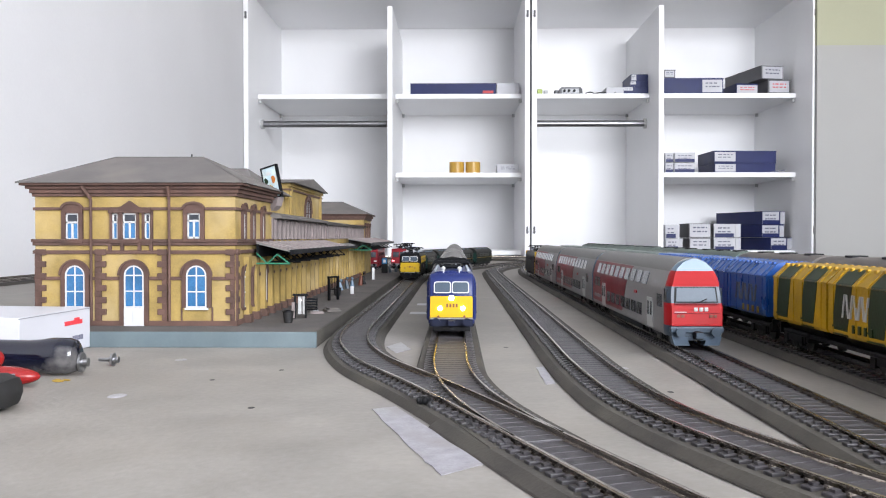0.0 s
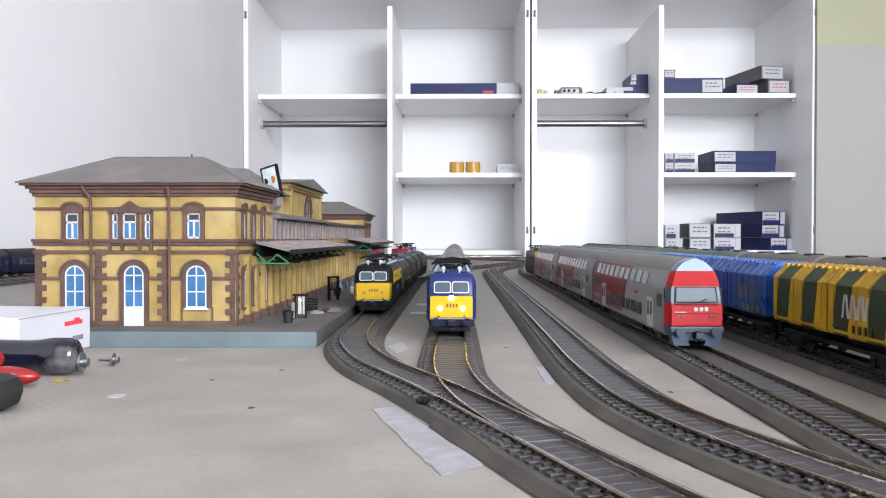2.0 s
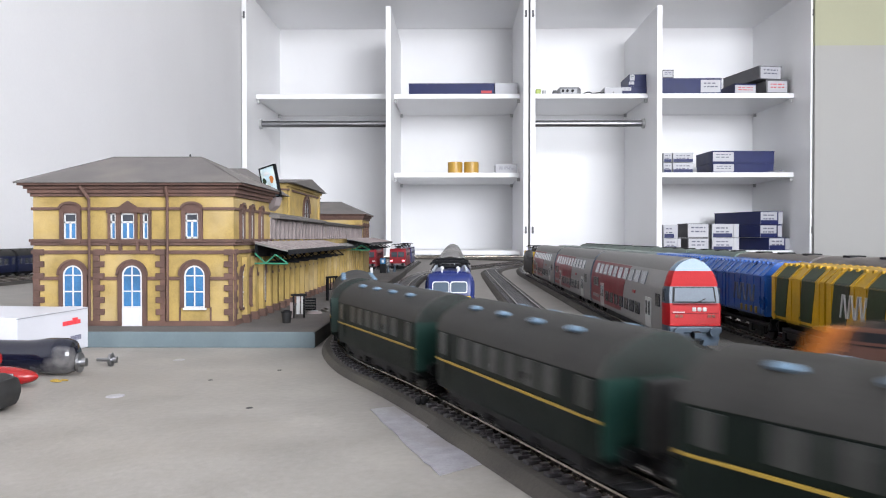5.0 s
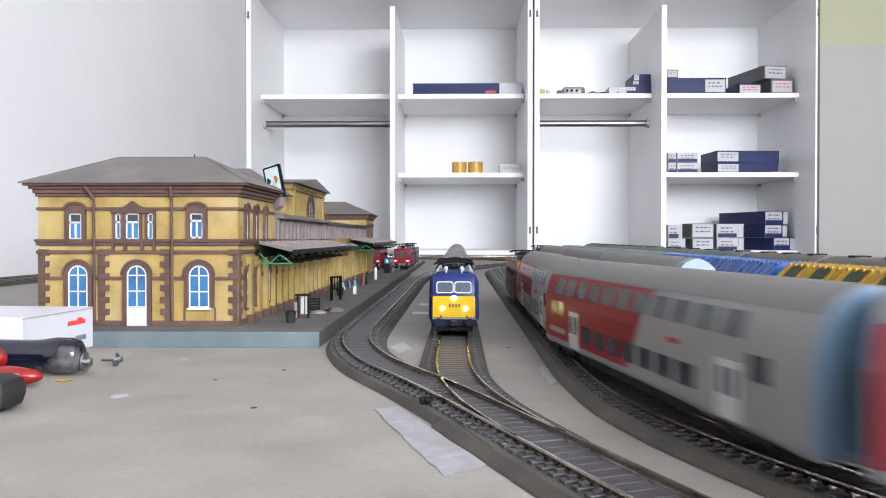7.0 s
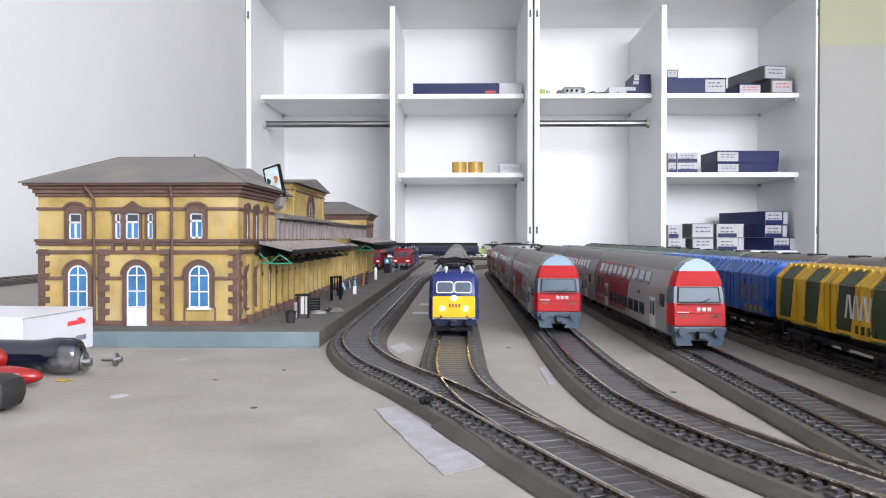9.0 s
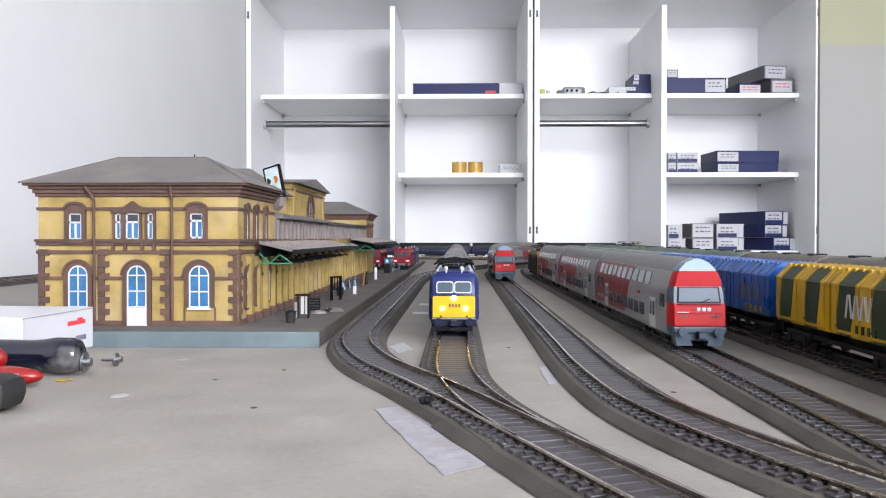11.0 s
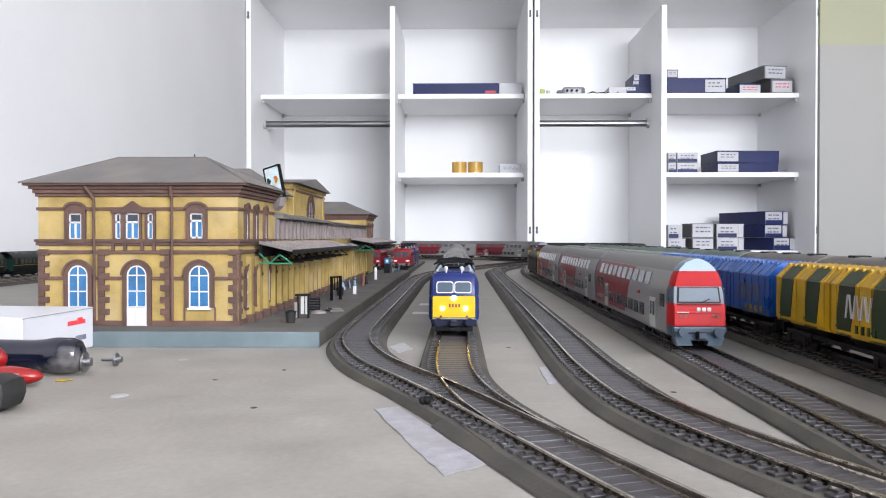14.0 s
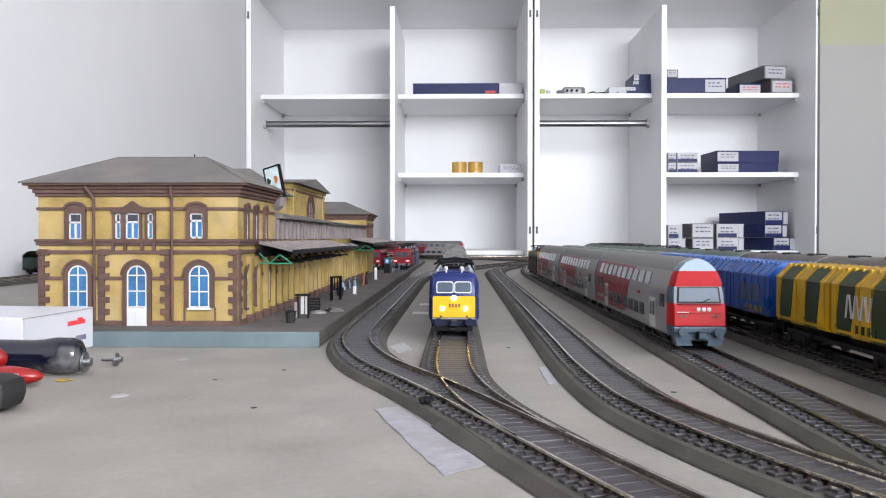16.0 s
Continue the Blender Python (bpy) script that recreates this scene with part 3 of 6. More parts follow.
# long wing behind the corner block
Y2, YE = 1.43, 1.55
part("wall", boxed(-0.30, X1 - 0.0005, Y1 + 0.001, Y2, PT, 0.0925), M["yellow_wall"], st)
part("plinth", boxed(-0.30, X1 + 0.001, Y1 + 0.003, Y2, PT, 0.0145), M["stone"], st)
part("clerestory_wall", boxed(-0.29, X1 + 0.0006, Y1 + 0.006, Y2, 0.073, 0.0915), M["greywall"], st, "weathered grey upper wall")
y = Y1 + 0.012
while y < Y2 - 0.004:
    part("pilaster", boxed(X1 + 0.0006, X1 + 0.0026, y, y + 0.005, 0.073, 0.0905), M["greywall"], st)
    y += 0.0185
y = Y0 + 0.022
while y < Y2 - 0.004:
    p = part("pilaster", boxed(X1 + 0.0003, X1 + 0.0042, y, y + 0.0055, 0.0104, 0.060), M["yellow_wall"], st)
    part("pilaster_base", boxed(X1 + 0.0004, X1 + 0.0062, y - 0.001, y + 0.0065, 0.0104, 0.0165), M["stone"], p)
    if y > Y1:
        # window panels between pilasters; the brown ones paint in the canopy's shade
        part("recessed_window", boxed(X1 - 0.0002, X1 + 0.0008, y + 0.0085, y + 0.0200, 0.0165, 0.0430), M["white"] if 0.93 < y < 1.02 else M["stone"], st)
    y += 0.0262
part("string_course", boxed(-0.3, X1 + 0.0048, Y1 + 0.006, Y2, 0.0600, 0.0628), M["stone"], st)
part("string_course", boxed(-0.3, X1 + 0.0012, Y1 + 0.006, Y2, 0.0436, 0.0458), M["stone"], st)
part("eave", boxed(-0.3, X1 + 0.0075, Y1 + 0.010, 0.985, 0.0915, 0.0942), M["slate"], st)
part("eave", boxed(-0.3, X1 + 0.0055, 0.987, Y2 - 0.012, 0.0905, 0.0930), M["slate"], st)
for a, b, zt in ((Y1 + 0.010, 0.985, 0.1085), (0.987, Y2 - 0.012, 0.1035)):
    part("wing_roof", prism(bmesh.new(), [(X1 + 0.0075, 0.0942 if a < 0.9 else 0.0930), (-0.232, zt), (-0.30, 0.0942)], 1, a, b), M["slate"], st, "shallow slate roof")
# tall hall with gable roof
part("hall_wall", boxed(-0.285, -0.184, 0.905, 1.125, 0.09, 0.133), M["yellow_wall"], st)
part("hall_cornice", boxed(-0.287, -0.1815, 0.903, 1.127, 0.131, 0.1345), M["yellow_wall"], st)
part("hall_roof", prism(bmesh.new(), [(0.896, 0.1347), (1.015, 0.1462), (1.134, 0.1347)], 0, -0.293, -0.1755), M["slate"], st, "grey slate hall roof")
hf = Matrix.Translation((-0.184, 0, 0)) @ Matrix.Rotation(radians(90), 4, "Z")
arched_window(1000, 1036, 92, 122, hf, sill=False, glazing="panedark", bars_of="stone")
for u in (912, 1108):
    part("hall_pilaster", fbox(u, u + 10, 95, 131, 1.6, hf), M["yellow_wall"], st)
part("hall_cornice", boxed(-0.286, -0.1825, 0.904, 1.126, 0.1265, 0.1285), M["stone"], st)
# hipped roof of the rear block
part("rear_wall", boxed(-0.30, -0.186, 0.745, 0.895, 0.09, 0.119), M["yellow_wall"], st)
rr = bmesh.new()
a = [rr.verts.new(p) for p in ((-0.306, 0.738, 0.1192), (-0.179, 0.738, 0.1192), (-0.179, 0.902, 0.1192), (-0.306, 0.902, 0.1192))]
b = [rr.verts.new(p) for p in ((-0.252, 0.82, 0.1435), (-0.208, 0.82, 0.1435))]
for f in ((a[0], a[1], b[1], b[0]), (a[1], a[2], b[1]), (a[2], a[3], b[0], b[1]), (a[3], a[0], b[0]), tuple(a[::-1])):
    rr.faces.new(f)
part("rear_roof", rr, M["slate"], st, "grey slate hipped roof")
# far corner block
part("wall", boxed(-0.285, X1, Y2 + 0.001, YE, PT, 0.113), M["yellow_wall"], st)
for z0, z1, g in ((62.8, 65.4, 1.4), (69, 73.4, 2.0), (94.6, 96.8, 1.2), (105, 109, 2.0), (109, 113, 4.5), (113, 115, 8.0)):
    part("string_course", boxed(-0.285 - g * MM, X1 + g * MM, Y2 - g * MM + 0.002, YE + g * MM, z0 * MM, z1 * MM), M["stone"], st)
fr = bmesh.new()
a = [fr.verts.new(p) for p in ((-0.294, Y2 - 0.008, 0.1151), (X1 + 0.009, Y2 - 0.008, 0.1151), (X1 + 0.009, YE + 0.009, 0.1151), (-0.294, YE + 0.009, 0.1151))]
b = [fr.verts.new(p) for p in ((-0.25, 1.49, 0.139), (-0.205, 1.49, 0.139))]
for f in ((a[0], a[1], b[1], b[0]), (a[1], a[2], b[1]), (a[2], a[3], b[0], b[1]), (a[3], a[0], b[0]), tuple(a[::-1])):
    fr.faces.new(f)
part("roof", fr, M["slate"], st, "grey slate hipped roof")
for u in (1450, 1485, 1520):
    upper_window(u, u + 7, 74, 92, S, bars=False)


def canopy(y0, y1, z, out, seg):
    c = thing("platform_canopy", "grey glazed platform canopy on iron brackets, the first green", "canopy", group="platform canopies")
    xa, xb = X1 + 0.0052, X1 + 0.0052 + out
    n = max(1, int((y1 - y0) / seg))
    for k in range(n):
        a, b = y0 + (y1 - y0) * k / n, y0 + (y1 - y0) * (k + 1) / n
        part("roof_panel", prism(bmesh.new(), [(xa, z + 0.0062), (xb, z), (xb, z + 0.0012), (xa, z + 0.0078)], 1, a + 0.0003, b - 0.0003), M["canopy"], c)
        part("glazing_bar", prism(bmesh.new(), [(xa, z + 0.0078), (xb, z + 0.0012), (xb, z + 0.0022), (xa, z + 0.0088)], 1, a - 0.0006, a + 0.0006), M["greywall"], c)
    part("fascia", boxed(xb, xb + 0.001, y0, y1, z - 0.0022, z + 0.0016), M["anthracite"], c, "dark fascia")
    part("soffit_beam", boxed(xa, xa + 0.002, y0, y1, z - 0.004, z + 0.006), M["anthracite"], c)
    for k in range(0, n + 1, 2):
        y = y0 + (y1 - y0) * k / n
        bm = bmesh.new()
        rod(bm, (xa, y, z - 0.009), (xb, y, z - 0.0092), 0.0007, 6)
        rod(bm, (xa, y, z - 0.001), (xa + out * 0.33, y, z - 0.009), 0.0006, 6)
        rod(bm, (xa + out * 0.33, y, z - 0.009), (xa + out * 0.62, y, z - 0.002), 0.0006, 6)
        rod(bm, (xa + out * 0.62, y, z - 0.002), (xb, y, z - 0.0092), 0.0006, 6)
        # brackets behind the first are coloured dark for the shade under the roof
        part("bracket", bm, M["green"] if k == 0 else M["anthracite"], c, "green iron bracket" if k == 0 else "")
    return c


canopy(0.640, 0.985, 0.0635, 0.026, 0.022)
canopy(1.19, 1.60, 0.0655, 0.034, 0.03)
lk = thing("canopy_link_roof", "low grey roof linking the two canopies", "canopy")
part("roof_panel", prism(bmesh.new(), [(X1 + 0.0052, 0.0652), (X1 + 0.018, 0.0612), (X1 + 0.018, 0.0625), (X1 + 0.0052, 0.0668)], 1, 0.986, 1.188), M["canopy"], lk)
part("fascia", boxed(X1 + 0.0182, X1 + 0.0192, 0.986, 1.188, 0.0600, 0.0632), M["anthracite"], lk)

# billboard on the roof edge
bb = thing("roof_billboard", "tilted framed picture board in blue and yellow on the wing roof", "billboard", Matrix.Translation((-0.1590, 0.722, 0.1085)) @ Matrix.Rotation(radians(-26), 4, "Z") @ Matrix.Rotation(radians(-13), 4, "Y"))
part("board", boxed(-0.0080, 0.0080, -0.001, 0.001, 0.0, 0.029), M["picture"], bb, "faded pale blue and yellow picture")
part("frame", box(box(box(boxed(-0.0088, -0.0076, -0.0016, 0.0016, 0, 0.0295), 0.0076, 0.0088, -0.0016, 0.0016, 0, 0.0295), -0.0088, 0.0088, -0.0016, 0.0016, 0.0283, 0.0296), -0.0088, 0.0088, -0.0016, 0.0016, 0.0, 0.0012), M["anthracite"], bb)
for k, (u, v, w, h, mm) in enumerate(((-0.002, 0.009, 0.006, 0.008, "hopyellow"), (0.003, 0.017, 0.004, 0.007, "orange"), (-0.005, 0.017, 0.004, 0.006, "hopgreen"), (-0.001, 0.023, 0.006, 0.003, "white"))):
    part("picture_patch", prism(bmesh.new(), [(u + w / 2 * math.cos(q) * (1 + 0.3 * math.sin(3 * q + k)), v + h / 2 * math.sin(q)) for q in [math.tau * j / 10 for j in range(10)]], 1, -0.0014, -0.0011), M[mm], bb)
part("footing", prism(bmesh.new(), [(-0.005, 0.0), (0.007, 0.0), (0.003, -0.007), (-0.003, -0.010)], 1, -0.004, 0.004), M["greywall"], bb)

# the whole station keeps its sight lines at its true size
EYE_PLAN = Vector((0, 0, 0.075))
TRUE = Matrix.Translation(EYE) @ Matrix.Scale(EYE.z / EYE_PLAN.z, 4) @ Matrix.Translation(-EYE_PLAN)


def settle(before):
    for o in list(bpy.data.objects):
        if o not in before and o.parent is None:
            o.matrix_basis = TRUE @ o.matrix_basis


settle(BEFORE)
# ---- rolling stock ----
def profile(half, zs):
    """Half width at height z, by straight runs between (z, y) pairs."""
    z = [a for a, b in zs]
    y = [b * half for a, b in zs]
    return lambda h: float(np.interp(h, z, y))


def shell(x0, x1, zs, half):
    """A body with one cross-section pushed from x0 to x1."""
    pts = [(half * b, a) for a, b in zs] + [(-half * b, a) for a, b in reversed(zs) if b > 0]
    return prism(bmesh.new(), pts, 0, x0, x1)


def patch(bm, prof, side, outline, off=0.0002, rows=5):
    """A thin raised panel on the side of a body, with its outline in (x, z), following the body's curve."""
    zmin, zmax = min(z for x, z in outline), max(z for x, z in outline)
    rings = []
    for k in range(rows + 1):
        z = zmin + (zmax - zmin) * k / rows
        xs = []
        for (xa, za), (xb, zb) in zip(outline, outline[1:] + outline[:1]):
            if za != zb and min(za, zb) - 1e-9 <= z <= max(za, zb) + 1e-9:
                xs.append(xa + (xb - xa) * (z - za) / (zb - za))
        y = prof(z)
        rings.append([bm.verts.new((x, side * (y + o), z)) for o in (off, -0.0006) for x in (min(xs), max(xs))])
    for a, b in zip(rings, rings[1:]):
        for i, j in ((0, 1), (1, 3), (3, 2), (2, 0)):
            bm.faces.new((a[i], a[j], b[j], b[i]))
    bm.faces.new((rings[0][0], rings[0][1], rings[0][3], rings[0][2]))
    bm.faces.new((rings[-1][0], rings[-1][1], rings[-1][3], rings[-1][2]))
    return bm


def rect(x0, x1, z0, z1):
    return [(x0, z0), (x1, z0), (x1, z1), (x0, z1)]


def bogie(parent, x, wheels=(-0.014, 0.014), r=0.0055, mat_="black", drop=0.0):
    b = part("bogie", boxed(x + min(wheels) - 0.006, x + max(wheels) + 0.006, -0.0135, 0.0135, r * 0.9, r * 1.9, bevel=0.0008), M[mat_], parent)
    for s in (-1, 1):
        bm = boxed(x + min(wheels) - 0.004, x + max(wheels) + 0.004, s * 0.0125, s * 0.0142, r * 0.8, r * 1.5, bevel=0.0005)
        for w in wheels:
            box(bm, x + w - 0.0022, x + w + 0.0022, s * 0.0128, s * 0.0150, r * 0.6, r * 1.5)
        part("side_frame", bm, M[mat_], b)
    for w in wheels:
        part("wheelset", rod(rod(rod(bmesh.new(), (x + w, -0.0095, r), (x + w, -0.0072, r), r, 16), (x + w, 0.0072, r), (x + w, 0.0095, r), r, 16), (x + w, -0.008, r), (x + w, 0.008, r), 0.0012, 8), M["wheel"], b, "", True)
    return b


def buffers(parent, x, d, z=0.012, mat_="black"):
    part("buffer_beam", boxed(min(x, x - d * 0.002), max(x, x - d * 0.002), -0.014, 0.014, z - 0.0035, z + 0.003), M[mat_], parent)
    for s in (-1, 1):
        part("buffer", rod(rod(bmesh.new(), (x, s * 0.0101, z), (x + d * 0.0055, s * 0.0101, z), 0.0013, 10), (x + d * 0.0050, s * 0.0101, z), (x + d * 0.0062, s * 0.0101, z), 0.0027, 12), M[mat_], parent, "", True)
    part("coupler", boxed(min(x, x + d * 0.009), max(x, x + d * 0.009), -0.002, 0.002, 0.0065, 0.0095), M[mat_], parent)


def pantograph(parent, x, z, up=0.004, mat_="anthracite"):
    """A lowered diamond pantograph on four insulators."""
    p = part("pantograph", boxed(x - 0.0115, x + 0.0115, -0.0007, 0.0007, z - 0.0012, z - 0.0004), M[mat_], parent)
    for w in (-0.011, 0.011):
        part("base_bar", rod(bmesh.new(), (x + w, -0.008, z - 0.001), (x + w, 0.008, z - 0.001), 0.0008, 6), M[mat_], p)
        for s in (-1, 1):
            part("insulator", rod(bmesh.new(), (x + w, s * 0.006, z - 0.006), (x + w, s * 0.006, z - 0.001), 0.0012, 8, 0.0008), M["isolator"], p)
            part("arm", rod(bmesh.new(), (x + w, s * 0.006, z - 0.0008), (x - w * 0.73, s * 0.009, z + up), 0.0005, 6), M[mat_], p)
    for w in (-0.008, 0.008):
        part("contact_strip", rod(rod(rod(bmesh.new(), (x + w, -0.0105, z + up), (x + w, 0.0105, z + up), 0.0007, 6), (x + w, 0.0104, z + up), (x + w, 0.0138, z + up - 0.0016), 0.0006, 6), (x + w, -0.0104, z + up), (x + w, -0.0138, z + up - 0.0016), 0.0006, 6), M[mat_], p)


TRAINS = []


def stand(c, way, s, flip=False):
    """Stand a car on a track at length s."""
    (x, y), h = way.at(s), way.heading(s)
    c.matrix_basis = Matrix.Translation((x, y, RAIL)) @ Matrix.Rotation(h + (math.pi if flip else 0), 4, "Z")
    return c


def runs(c, way, front, length, flip, law):
    """Note a moving car: its front end trails the train's head by front metres."""
    TRAINS.append((c, way, front, length, flip, law))


def motions():
    for c, way, front, length, flip, law in TRAINS:
        rows = []
        for k in range(81):
            t = k * 0.2
            mid = law(t) - front - length / 2
            (ax, ay), (bx, by) = way.at(mid + length * 0.41), way.at(mid - length * 0.41)
            h = math.atan2(ay - by, ax - bx) + (math.pi if flip else 0)
            rows.append((t, Matrix.Translation(((ax + bx) / 2, (ay + by) / 2, RAIL)) @ Matrix.Rotation(h, 4, "Z")))
        walk(c, rows)
# ---- locomotive and coach kinds ----
def loco_old(body, label, lit, band):
    """A boxy four-axle electric locomotive with blunt noses."""
    c = thing("electric_locomotive", label, "locomotive")
    zs = [(0.0085, 0.97), (0.0095, 1.0), (0.0335, 1.0), (0.0375, 0.93), (0.0395, 0.80), (0.0408, 0.55), (0.0412, 0.0)]
    half = 0.0163
    prof = profile(half, zs)
    b = part("body", shell(-0.0540, 0.0540, zs, half), M[body], c, "", True)
    part("roof", shell(-0.0520, 0.0520, [(0.0372, 0.92), (0.0392, 0.84), (0.0410, 0.60), (0.0418, 0.0)], half), M["anthracite" if band else body], c, "", True)
    part("frame", boxed(-0.0595, 0.0595, -0.0152, 0.0152, 0.0068, 0.0094, bevel=0.0004), M["black" if band else body], c)
    for d in (-1, 1):
        bm = prism(bmesh.new(), [(d * 0.0525, 0.0095), (d * 0.0610, 0.0095), (d * 0.0620, 0.0105), (d * 0.0620, 0.0255), (d * 0.0600, 0.0365), (d * 0.0575, 0.0392), (d * 0.0525, 0.0400)], 1, -0.0147, 0.0147)
        # x is given first, so the outline lies in x and z
        es = [e for e in bm.edges if abs(abs(e.verts[0].co.y) - 0.0147) < 1e-6 and abs(abs(e.verts[1].co.y) - 0.0147) < 1e-6 and e.verts[0].co.y * e.verts[1].co.y > 0]
        bmesh.ops.bevel(bm, geom=es, offset=0.0018, segments=3, affect="EDGES", profile=0.5)
        nose = part("cab", bm, M[body], c, "", True)
        x = d * 0.0621
        yp = bmesh.new()
        prism(yp, [(-0.0140, 0.0112), (0.0140, 0.0112), (0.0140, 0.0245), (0.0134, 0.0252), (-0.0134, 0.0252), (-0.0140, 0.0245)], 0, x - d * 0.001, x + d * 0.0003)
        part("nose_panel", yp, M["nsyellow"], nose, "bright yellow nose panel")
        for s in (-1, 1):
            side = boxed(min(d * 0.0560, x - d * 0.001), max(d * 0.0560, x - d * 0.001), s * 0.0146, s * 0.0150, 0.0112, 0.0250)
            part("nose_side", side, M["nsyellow"] if band else M[body], nose)
            tilt = Matrix.Translation((d * 0.06135, s * 0.0059, 0.0309)) @ Matrix.Rotation(d * radians(-10), 4, "Y")
            ring = [(sy * (0.0054 - q) + q * math.cos(g), sz * (0.0036 - q) + q * math.sin(g)) for sy, sz, g0, q in ((1, 1, 0, 0.0016), (-1, 1, 90, 0.0016), (-1, -1, 180, 0.0012), (1, -1, 270, 0.0012)) for g in [radians(g0 + 22.5 * j) for j in range(5)]]
            w = prism(bmesh.new(), ring, 0, -0.0006, 0.0006)
            bmesh.ops.transform(w, matrix=tilt, verts=w.verts)
            pane = part("windscreen", w, M["glass_front"], nose, "pale reflecting windscreen")
            fr = bmesh.new()
            outer, inner = [[fr.verts.new((o, y * k, z * k2)) for y, z in ring] for o, k, k2 in ((0.0010, 1.04, 1.06), (0.0010, 0.94, 0.91))]
            back_o, back_i = [[fr.verts.new((-0.0006, y * k, z * k2)) for y, z in ring] for k, k2 in ((1.04, 1.06), (0.94, 0.91))]
            for i in range(len(ring)):
                j = (i + 1) % len(ring)
                fr.faces.new((outer[i], outer[j], inner[j], inner[i]))
                fr.faces.new((outer[i], outer[j], back_o[j], back_o[i]))
                fr.faces.new((inner[i], inner[j], back_i[j], back_i[i]))
            if d < 0:
                bmesh.ops.scale(fr, vec=(-1, 1, 1), verts=fr.verts)
            bmesh.ops.transform(fr, matrix=tilt, verts=fr.verts)
            part("window_frame", fr, M["white"], pane, "white window frame")
            lamp = rod(bmesh.new(), (x, s * 0.0075, 0.0172), (x + d * 0.0012, s * 0.0075, 0.0172), 0.0016, 14)
            on = lit and d > 0
            part("headlamp", lamp, M["headlamp"] if on else M["dullyellow"], nose, "lit round headlamp" if on else "unlit round headlamp", True)
            part("marker_lamp", rod(bmesh.new(), (x, s * 0.0085, 0.0118), (x + d * 0.0008, s * 0.0085, 0.0118), 0.0008, 8), M["brownred"], nose)
        if lit:
            part("headlamp", rod(bmesh.new(), (x, 0, 0.0240), (x + d * 0.0012, 0, 0.0240), 0.0018, 14), M["headlamp"] if d > 0 else M["lampglass"], nose, "", True)
        for q in (-0.0034, -0.0013, 0.0008, 0.0029):
            part("plate_mark", boxed(min(x, x + d * 0.0004), max(x, x + d * 0.0004), q, q + 0.0012, 0.0178, 0.0202), M["brownred"], nose)
        part("nose_rail", boxed(min(x, x + d * 0.0006), max(x, x + d * 0.0006), -0.0142, 0.0142, 0.0100, 0.0109), M["silver"], nose)
        buffers(c, d * 0.0605, d, 0.0085, "black" if band else "navydark")
        part("pilot", boxed(min(d * 0.0535, d * 0.0605), max(d * 0.0535, d * 0.0605), -0.0125, 0.0125, 0.0018, 0.0060, bevel=0.0006), M["black"], c)
        for s in (-1, 1):
            part("cab_window", patch(bmesh.new(), prof, s, rect(min(d * 0.0500, d * 0.0535), max(d * 0.0500, d * 0.0535), 0.0255, 0.0345)), M["panedark"], b)
            dz = patch(bmesh.new(), prof, s, rect(min(d * 0.0495, d * 0.0538), max(d * 0.0495, d * 0.0538), 0.0100, 0.0240), 0.0003)
            part("cab_door", dz, M[body], b)
    for s in (-1, 1):
        if band:
            bd = part("yellow_band", patch(bmesh.new(), prof, s, rect(-0.0485, 0.0485, 0.0248, 0.0345), 0.0004), M["nsyellow"], b, "yellow band with dark emblems")
            for x in (-0.0385, 0.0385):
                for q in (-0.0035, 0.0020):
                    part("emblem", patch(bmesh.new(), prof, s, [(x + q - 0.003, 0.0284), (x + q + 0.003, 0.0284), (x + q + 0.0045, 0.0318), (x + q - 0.0015, 0.0318)], 0.0006, 2), M["brownred"], bd)
            for x in (-0.0225, -0.0075, 0.0075, 0.0225):
                port = bmesh.new()
                rod(port, (x, s * 0.0160, 0.0297), (x, s * 0.0168, 0.0297), 0.0027, 14)
                rim = part("round_window", port, M["dullyellow"], b, "dull round engine room window")
                part("round_pane", rod(bmesh.new(), (x, s * 0.0162, 0.0297), (x, s * 0.0170, 0.0297), 0.0019, 12), M["boxgrey"], rim)
        else:
            for x in (-0.0385, -0.0225, -0.0075, 0.0075, 0.0225, 0.0385):
                part("louvre", patch(bmesh.new(), prof, s, rect(x - 0.0035, x + 0.0035, 0.0260, 0.0335), 0.0004), M["anthracite"], b)
        part("builder_plate", patch(bmesh.new(), prof, s, [(-0.0035, 0.0165), (0.0035, 0.0165), (0.0045, 0.0205), (-0.0045, 0.0205)], 0.0005, 2), M["silver"], b)
        part("handrail", rod(bmesh.new(), (-0.052, s * 0.0168, 0.0135), (0.052, s * 0.0168, 0.0135), 0.0003, 6), M["anthracite"], b)
        for k in range(9):
            x = -0.046 + 0.0115 * k
            part("insulator", ball(bmesh.new(), (x, s * 0.0112, 0.0412), 0.0012, 8, (1.4, 1, 0.9)), M["isolator"], c, "", True)
    for x in (-0.034, 0.034):
        bogie(c, x, (-0.0150, 0.0150), 0.0068)
        pantograph(c, x, 0.0452, 0.0018)
    part("roof_box", boxed(-0.015, 0.015, -0.007, 0.007, 0.0408, 0.0448, bevel=0.0008), M["anthracite"], c)
    part("roof_cable", rod(bmesh.new(), (-0.044, 0.003, 0.0452), (0.044, 0.003, 0.0452), 0.0004, 6), M["isolator"], c)
    for s in (-1, 1):
        part("roof_horn", rod(ball(bmesh.new(), (0.0535, s * 0.0052, 0.0432), 0.0013, 8), (0.0535, s * 0.0052, 0.0400), (0.0535, s * 0.0052, 0.0425), 0.0006, 6), M["white"], c, "", True)
    return c


